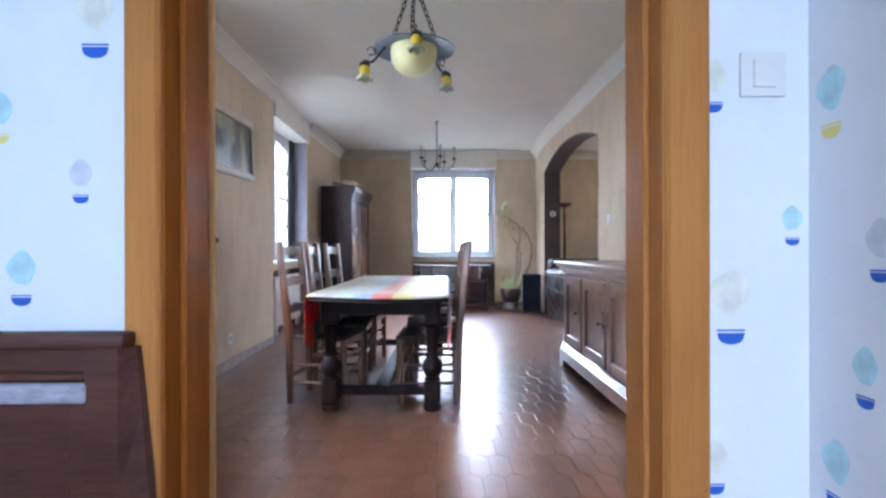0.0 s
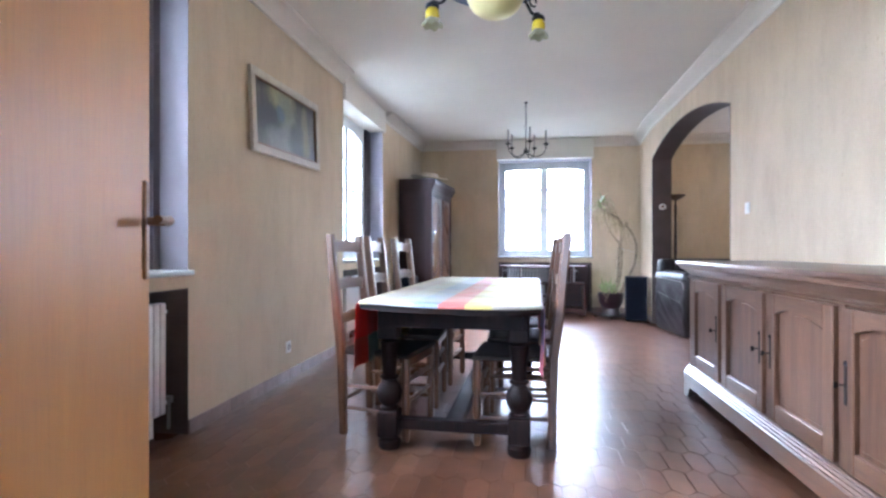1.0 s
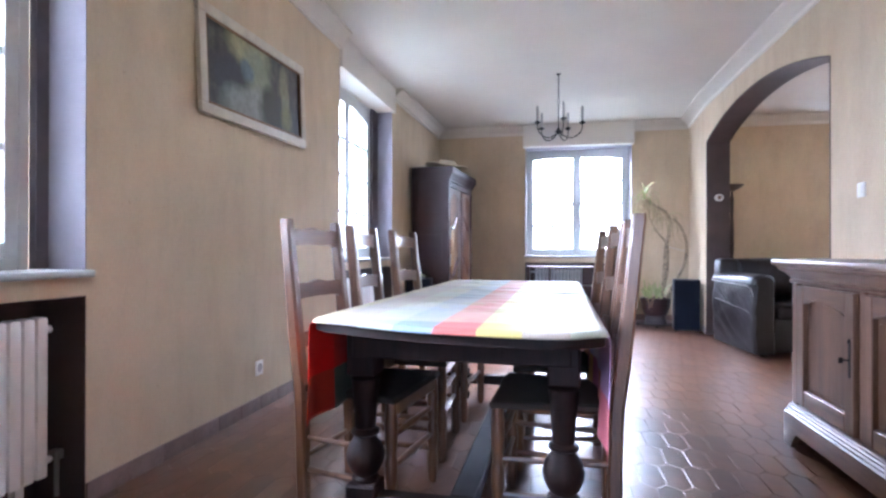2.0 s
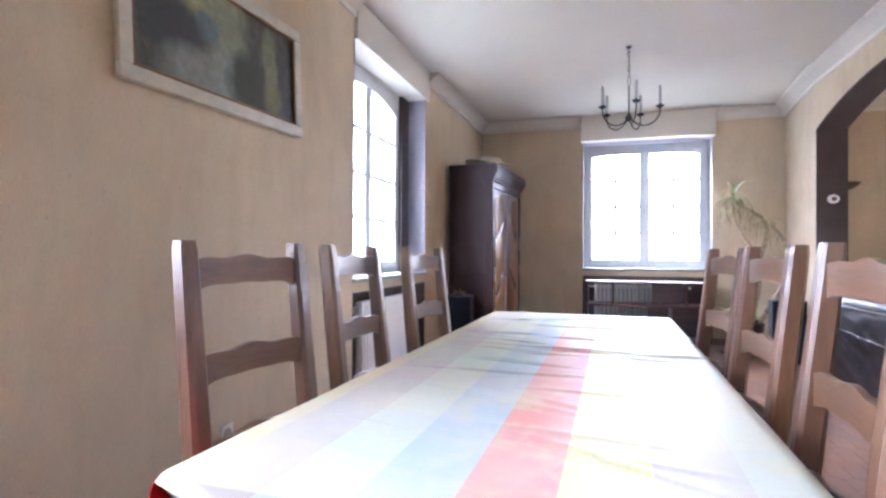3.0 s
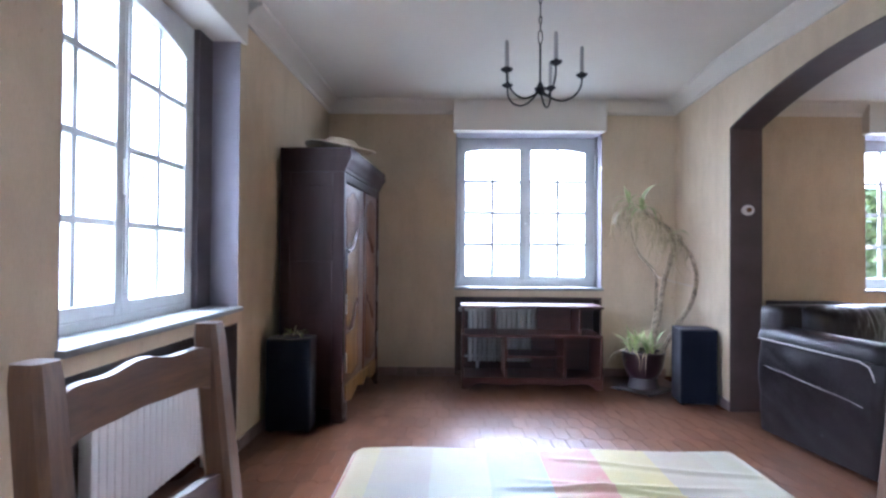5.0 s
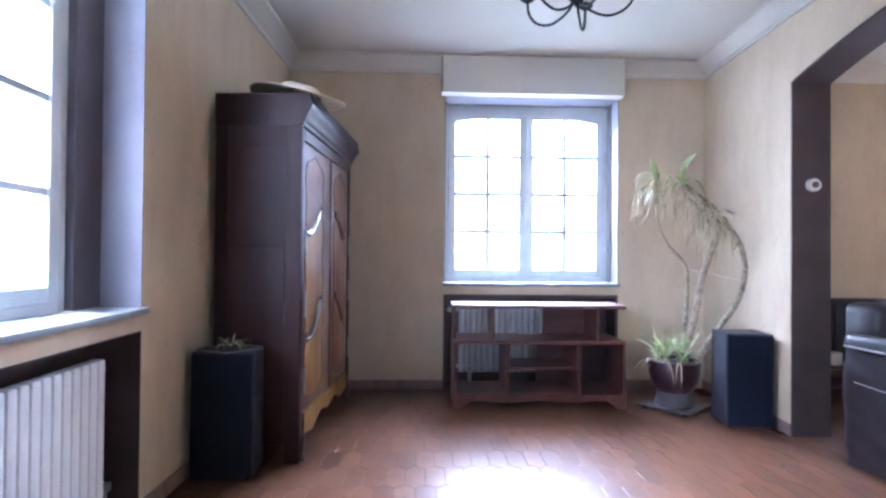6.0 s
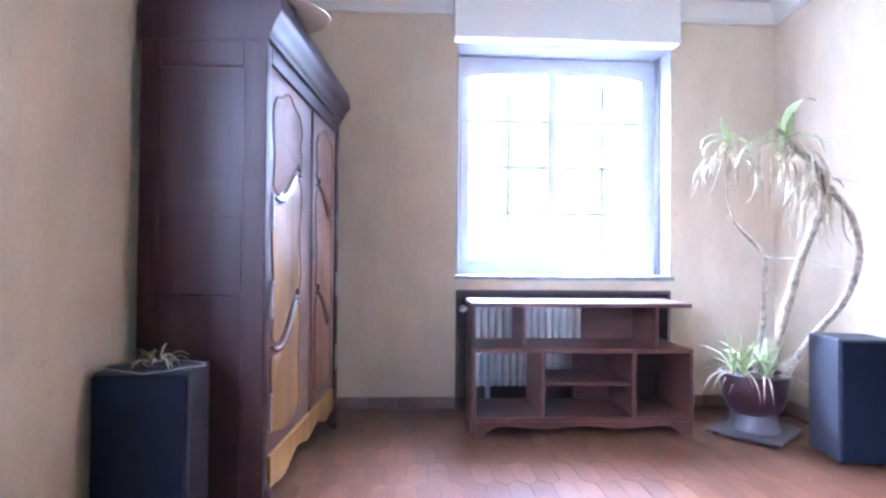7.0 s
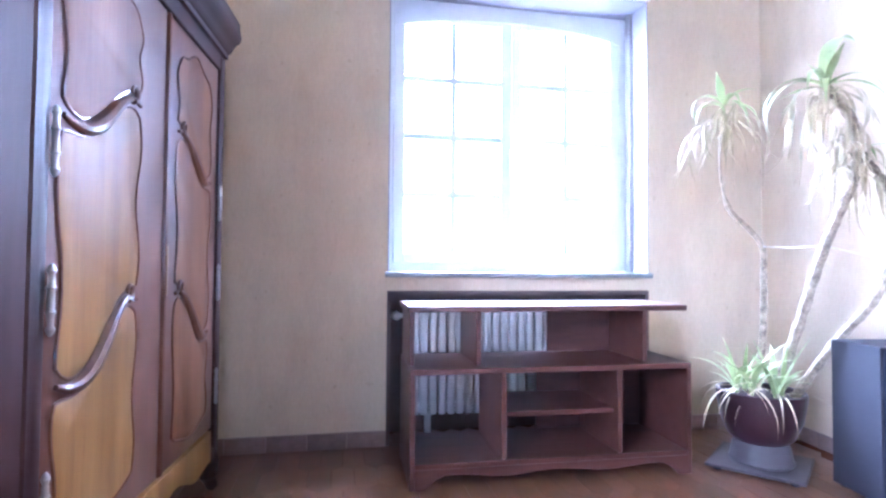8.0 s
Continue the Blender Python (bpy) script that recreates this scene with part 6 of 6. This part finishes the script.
stand = thing("tv_stand", pose(2.95, 9.10, 0), "low dark wooden television stand with an open shelf", "tv stand")
boxed("stand_top", [((-0.45, 0.0, 0.255), (0.45, 0.42, 0.285))], M_SHELF, stand, 0.004)
boxed("stand_shelf", [((-0.41, 0.02, 0.09), (0.41, 0.40, 0.108))], M_SHELF, stand, 0.003)
for x in (-0.45, 0.41):
    boxed("stand_side", [((x, 0.01, 0.0), (x + 0.04, 0.41, 0.255))], M_SHELF, stand, 0.003)
tv = thing("television", pose(2.98, 9.33, 0.285), "old dark grey box television standing on the low stand", "television")
boxed("cabinet", [((-0.36, -0.10, 0.02), (0.36, 0.12, 0.50))], M_SPEAKER_BOX, tv, 0.018, seg=3)
boxed("foot", [((-0.22, -0.08, 0.0), (0.22, 0.10, 0.02))], M_SPEAKER_BOX, tv, 0.004)
bm = bmesh.new()
box(bm, (-0.31, -0.108, 0.08), (0.31, -0.099, 0.46), 0.006, 2)
part("screen", bm, M_SCREEN, tv, "dull grey glass screen")
cup = thing("small_box", pose(2.60, 9.16, 0.285), "small white cardboard box on the television stand", "box")
boxed("carton", [((-0.05, -0.04, 0), (0.05, 0.04, 0.10))], M_PLASTIC, cup, 0.003)


# ---- kitchen: bench and printed wallpaper ----
bench = thing("kitchen_bench", pose(0, 0, 0), "red-brown wooden bench with a grey fabric back pad", "bench")
bx0, bx1, by0, by1 = -1.75, -0.533, 0.896, 0.955
boxed("top_rail", [((bx0, by0 - 0.006, 0.862), (bx1 + 0.012, by0 + 0.036, 0.888))], M_BENCH, bench, 0.006, seg=2)
bm = bmesh.new()
rings = []
for z, flare in ((0.0, 0.055), (0.45, 0.055), (0.62, 0.045), (0.75, 0.032), (0.84, 0.023), (0.862, 0.020)):
    rings.append([bm.verts.new(p) for p in ((bx1 - 0.055, by0, z), (bx1, by0, z), (bx1 + flare * 0.85, by0 + 0.024, z), (bx1 + flare, by0 + 0.035, z), (bx1 - 0.055, by0 + 0.035, z))])
for a, b in zip(rings, rings[1:]):
    for i in range(5):
        bm.faces.new((a[i], a[(i + 1) % 5], b[(i + 1) % 5], b[i]))
bm.faces.new(rings[0][::-1])
bm.faces.new(rings[-1])
part("end_post", bm, M_BENCH, bench, smooth=False)
boxed("end_post", [((bx0, by0, 0.0), (bx0 + 0.088, by1 - 0.002, 0.862))], M_BENCH, bench, 0.005)
boxed("upper_panel", [((bx0 + 0.088, by0 + 0.018, 0.822), (bx1 - 0.055, by1 - 0.02, 0.862))], M_BENCH, bench)
boxed("middle_rail", [((bx0 + 0.088, by0 + 0.004, 0.806), (bx1 - 0.055, by1 - 0.02, 0.822))], M_BENCH, bench, 0.004)
boxed("lower_panel", [((bx0 + 0.088, by0 + 0.020, 0.10), (bx1 - 0.090, by1 - 0.02, 0.798))], M_BENCH, bench)
boxed("inner_stile", [((bx1 - 0.090, by0 + 0.010, 0.10), (bx1 - 0.055, by1 - 0.02, 0.798))], M_BENCH, bench, 0.004)
bm = bmesh.new()
box(bm, (bx0 + 0.10, by0 - 0.006, 0.770), (bx1 - 0.052, by0 + 0.012, 0.805), 0.008, 3)
part("back_pad", bm, M_FABRIC, bench, "grey figured fabric pad")


def print_motif(wall, m, kind, s=1.0):
    """A printed balloon over a basket, two millimetres of paper relief at most."""
    env, basket = {"cream": (M_CREAM, M_NAVY), "turq": (M_TURQ, M_NAVY), "pale": (M_PALE, M_NAVY), "small": (M_TURQ, M_YOLK), "yolk": (M_TURQ, M_YOLK)}[kind]
    bm = bmesh.new()
    n = 22
    pts = []
    for i in range(n):
        q = 2 * math.pi * i / n
        r = 1 + 0.07 * math.sin(3 * q + s * 5) + 0.05 * math.sin(5 * q)
        z = math.sin(q)
        x = math.cos(q) * (1 if z > -0.2 else 1 + 0.55 * (z + 0.2))
        pts.append((0.034 * s * r * x, 0.040 * s * r * z + 0.075 * s))
    prism(bm, pts, "y", 0.0, 0.0008)
    a = part("balloon_print", bm, env, wall)
    bm = bmesh.new()
    bowl = [(0.024, 0.007), (-0.024, 0.007)] + [(-0.023 * math.cos(q) * (1 - 0.12 * math.sin(q)), 0.003 - 0.016 * math.sin(q) ** 0.7) for q in [math.pi * k / 10 for k in range(11)]]
    prism(bm, [(x * s, z * s) for x, z in bowl], "y", 0.0, 0.0008)
    prism(bm, [(-0.024 * s, 0.010 * s), (0.024 * s, 0.010 * s), (0.024 * s, 0.013 * s), (-0.024 * s, 0.013 * s)], "y", 0.0, 0.0008)
    b = part("basket_print", bm, basket, wall)
    for o in (a, b):
        o.matrix_basis = m


for x, z, kind, s in ((-0.606, 1.381, "cream", 1.0), (-0.632, 1.118, "pale", 0.6), (-0.737, 0.938, "turq", 0.75), (-0.775, 1.225, "small", 0.7), (0.498, 1.282, "cream", 0.75), (0.530, 0.868, "cream", 1.05), (0.500, 0.594, "cream", 0.75), (0.642, 1.040, "turq", 0.55)):
    print_motif(wall_kn, Matrix.Translation((x, YK - 0.0009, z)), kind, s)
for y, z, kind, s in ((0.900, 1.228, "yolk", 0.95), (0.800, 0.985, "pale", 0.75), (0.828, 0.785, "turq", 0.75), (0.890, 0.600, "turq", 0.9)):
    print_motif(wall_ke, Matrix.Translation((XKE - 0.0009, y, z)) @ pose(0, 0, 0, 0, 0, -90), kind, s)

# ---- outside ----
structure(boxed("ground", [((-120, -120, -0.75), (120, 160, -0.60))], M_GRASS), "mown lawn round the house", "lawn")
# emissive boards added outside so the openings read as blown-out daylight
m, nt, b = shader("glowing_backdrop")
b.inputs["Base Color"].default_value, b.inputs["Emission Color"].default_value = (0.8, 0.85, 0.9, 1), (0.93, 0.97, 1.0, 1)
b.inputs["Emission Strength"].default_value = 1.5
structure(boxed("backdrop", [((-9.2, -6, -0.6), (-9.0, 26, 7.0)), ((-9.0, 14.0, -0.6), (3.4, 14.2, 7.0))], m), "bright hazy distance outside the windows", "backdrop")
rng = random.Random(9)
for cx, cy, r in ((7.0, 15.2, 2.2), (9.6, 16.4, 2.6), (5.4, 18.5, 2.4)):
    e = thing("garden_tree", pose(cx, cy, -0.6), "leafy garden tree beyond the window", "tree")
    bm = bmesh.new()
    tube(bm, curve_points([(0, 0, 0), (0.1, 0, 1.2), (0.0, 0.1, 2.4), (0.2, 0, 3.6)], 4), [0.17 - 0.009 * i for i in range(13)], 9)
    for k in range(6):
        a = k * 1.05
        tube(bm, [(0.05, 0, 1.6 + 0.25 * k), (0.6 * math.cos(a), 0.6 * math.sin(a), 2.2 + 0.25 * k), (1.3 * math.cos(a), 1.3 * math.sin(a), 2.7 + 0.25 * k)], [0.06, 0.04, 0.015], 6)
    part("trunk", bm, M_CANE, e)
    verts, faces = [], []
    for k in range(5000):
        d = Vector((rng.gauss(0, 1), rng.gauss(0, 1), rng.gauss(0, 1))).normalized() * r * rng.uniform(0.3, 1) ** 0.5
        d *= 1 + 0.35 * noise.noise(d * 0.9)
        c = Vector((d.x, d.y, 3.1 + 0.8 * d.z))
        u = Vector((rng.uniform(-1, 1), rng.uniform(-1, 1), rng.uniform(-1, 1))).normalized() * 0.10
        v = u.orthogonal().normalized() * 0.055
        i = len(verts)
        verts += [c - u, c + v, c + u, c - v]
        faces.append((i, i + 1, i + 2, i + 3))
    me = bpy.data.meshes.new("crown")
    me.from_pydata([tuple(p) for p in verts], [], faces)
    me.materials.append(M_HEDGE)
    o = new("crown", me)
    o.parent = e

# ---- floor tiles and skirting, last ----
def tile_bm(bm, cx, cy, dz=0.0, tx=0.0, ty=0.0, soft=(0.0, 0.0)):
    """A long hexagonal tile; soft: how far its two long edges are worn down towards the joint."""
    w, s, tip, g, e = 0.05, 0.0925, 0.1375, 0.0011, 0.022
    left, right = soft

    def ring(inner, z):
        a, b = (left, right) if inner else (0.0, 0.0)
        fall = 0.0 if inner else 0.18
        pts = [(w - g, -s, 0), (w - g - b, -s + e, right), (w - g - b, s - e, right), (w - g, s, 0), (0, tip - 1.2 * g, 0),
               (-w + g, s, 0), (-w + g + a, s - e, left), (-w + g + a, -s + e, left), (-w + g, -s, 0), (0, -tip + 1.2 * g, 0)]
        return [bm.verts.new((cx + x, cy + y, z - fall * k + dz + tx * x + ty * y)) for x, y, k in pts]
    low, lip, top = ring(False, -0.009), ring(False, -0.0002), ring(True, 0.0)
    for a, c in ((low, lip), (lip, top)):
        for i in range(10):
            bm.faces.new((a[i], a[(i + 1) % 10], c[(i + 1) % 10], c[i]))
    bm.faces.new(top)


def wear():
    """Worn edges of one tile: most often on one side only."""
    return (rng.choice((0.0, 0.0, 0.0034, 0.0044)), rng.choice((0.0, 0.0, 0.0, 0.004)))


rng = random.Random(7)
floor_ob = bpy.data.objects["floor"]
shared = []
for k in range(12):
    bm = bmesh.new()
    tile_bm(bm, 0, 0, rng.uniform(-0.0003, 0.0002), rng.uniform(-0.0012, 0.0012), rng.uniform(-0.0008, 0.0008), wear())
    shared.append(mesh_of("tile", bm, M_TILE, False))
rest = bmesh.new()
count, row, y = 0, 0, 1.15
while y < 9.80:
    x = -2.0 + (0.05 if row % 2 else 0.0)
    while x < 5.6:
        indoors = -1.81 < x < 1.66 and 1.10 < y < 9.70
        niche = (-2.0 < x <= -1.81 and (W1[0] < y < W1[1] or W2[0] < y < W2[1])) or (9.70 <= y < 9.78 and WN[0] + 0.05 < x < WN[1] - 0.05)
        living = 1.66 <= x < 2.0 and 5.62 < y < 8.32 or 1.98 <= x < 5.6 and 4.45 < y < 9.6
        if indoors or niche or living:
            if 0.15 < x < 1.20 and 1.5 < y < 7.2 and count < 300:
                t = new("tile", shared[rng.randrange(12)])
                t.parent, t.location = floor_ob, (x, y, 0)
                count += 1
            else:
                tile_bm(rest, x, y, rng.uniform(-0.0003, 0.0002), rng.uniform(-0.0012, 0.0012), rng.uniform(-0.0008, 0.0008), wear())
        x += 0.10
    y, row = y + 0.23, row + 1
me = bpy.data.meshes.new("floor_tiles")
rest.to_mesh(me)
rest.free()
me.materials.append(M_TILE)
ob = new("floor_tiles", me)
ob.parent = floor_ob
tagged(ob, "long hexagonal red-brown clay tiles", kind="stuff")

base = thing("baseboard", Matrix(), "row of glazed brown skirting tiles along the walls", "baseboard", kind="structure")
bm = bmesh.new()
box(bm, (0, 0.001, 0), (0.011, 0.199, 0.078), 0.002)
sk_mesh = mesh_of("skirting_tile", bm, M_SKIRT)


def skirting(x0, y0, x1, y1, turn):
    length = math.hypot(x1 - x0, y1 - y0)
    n = max(1, round(length / 0.2))
    for i in range(n):
        t = new("skirting_tile", sk_mesh)
        t.parent = base
        t.matrix_basis = Matrix.Translation((x0 + (x1 - x0) * i / n, y0 + (y1 - y0) * i / n, 0)) @ pose(0, 0, 0, 0, 0, turn) @ Matrix.Diagonal((1, length / n / 0.2, 1, 1))


skirting(XW, W1[1], XW, W2[0], 0)
skirting(XW, W2[1], XW_END, YN, -2)
skirting(XW, YN, WN[0], YN, -90)
skirting(WN[1], YN, XE, YN, -90)
skirting(XE_END, YN, XE, ARCH[1], 176)
skirting(XE, ARCH[0], XE, 1.3, 180)
skirting(XE2, YN, 5.5, YN, -90)
skirting(XE, YD, DOOR[1] + 0.1, YD, 90)
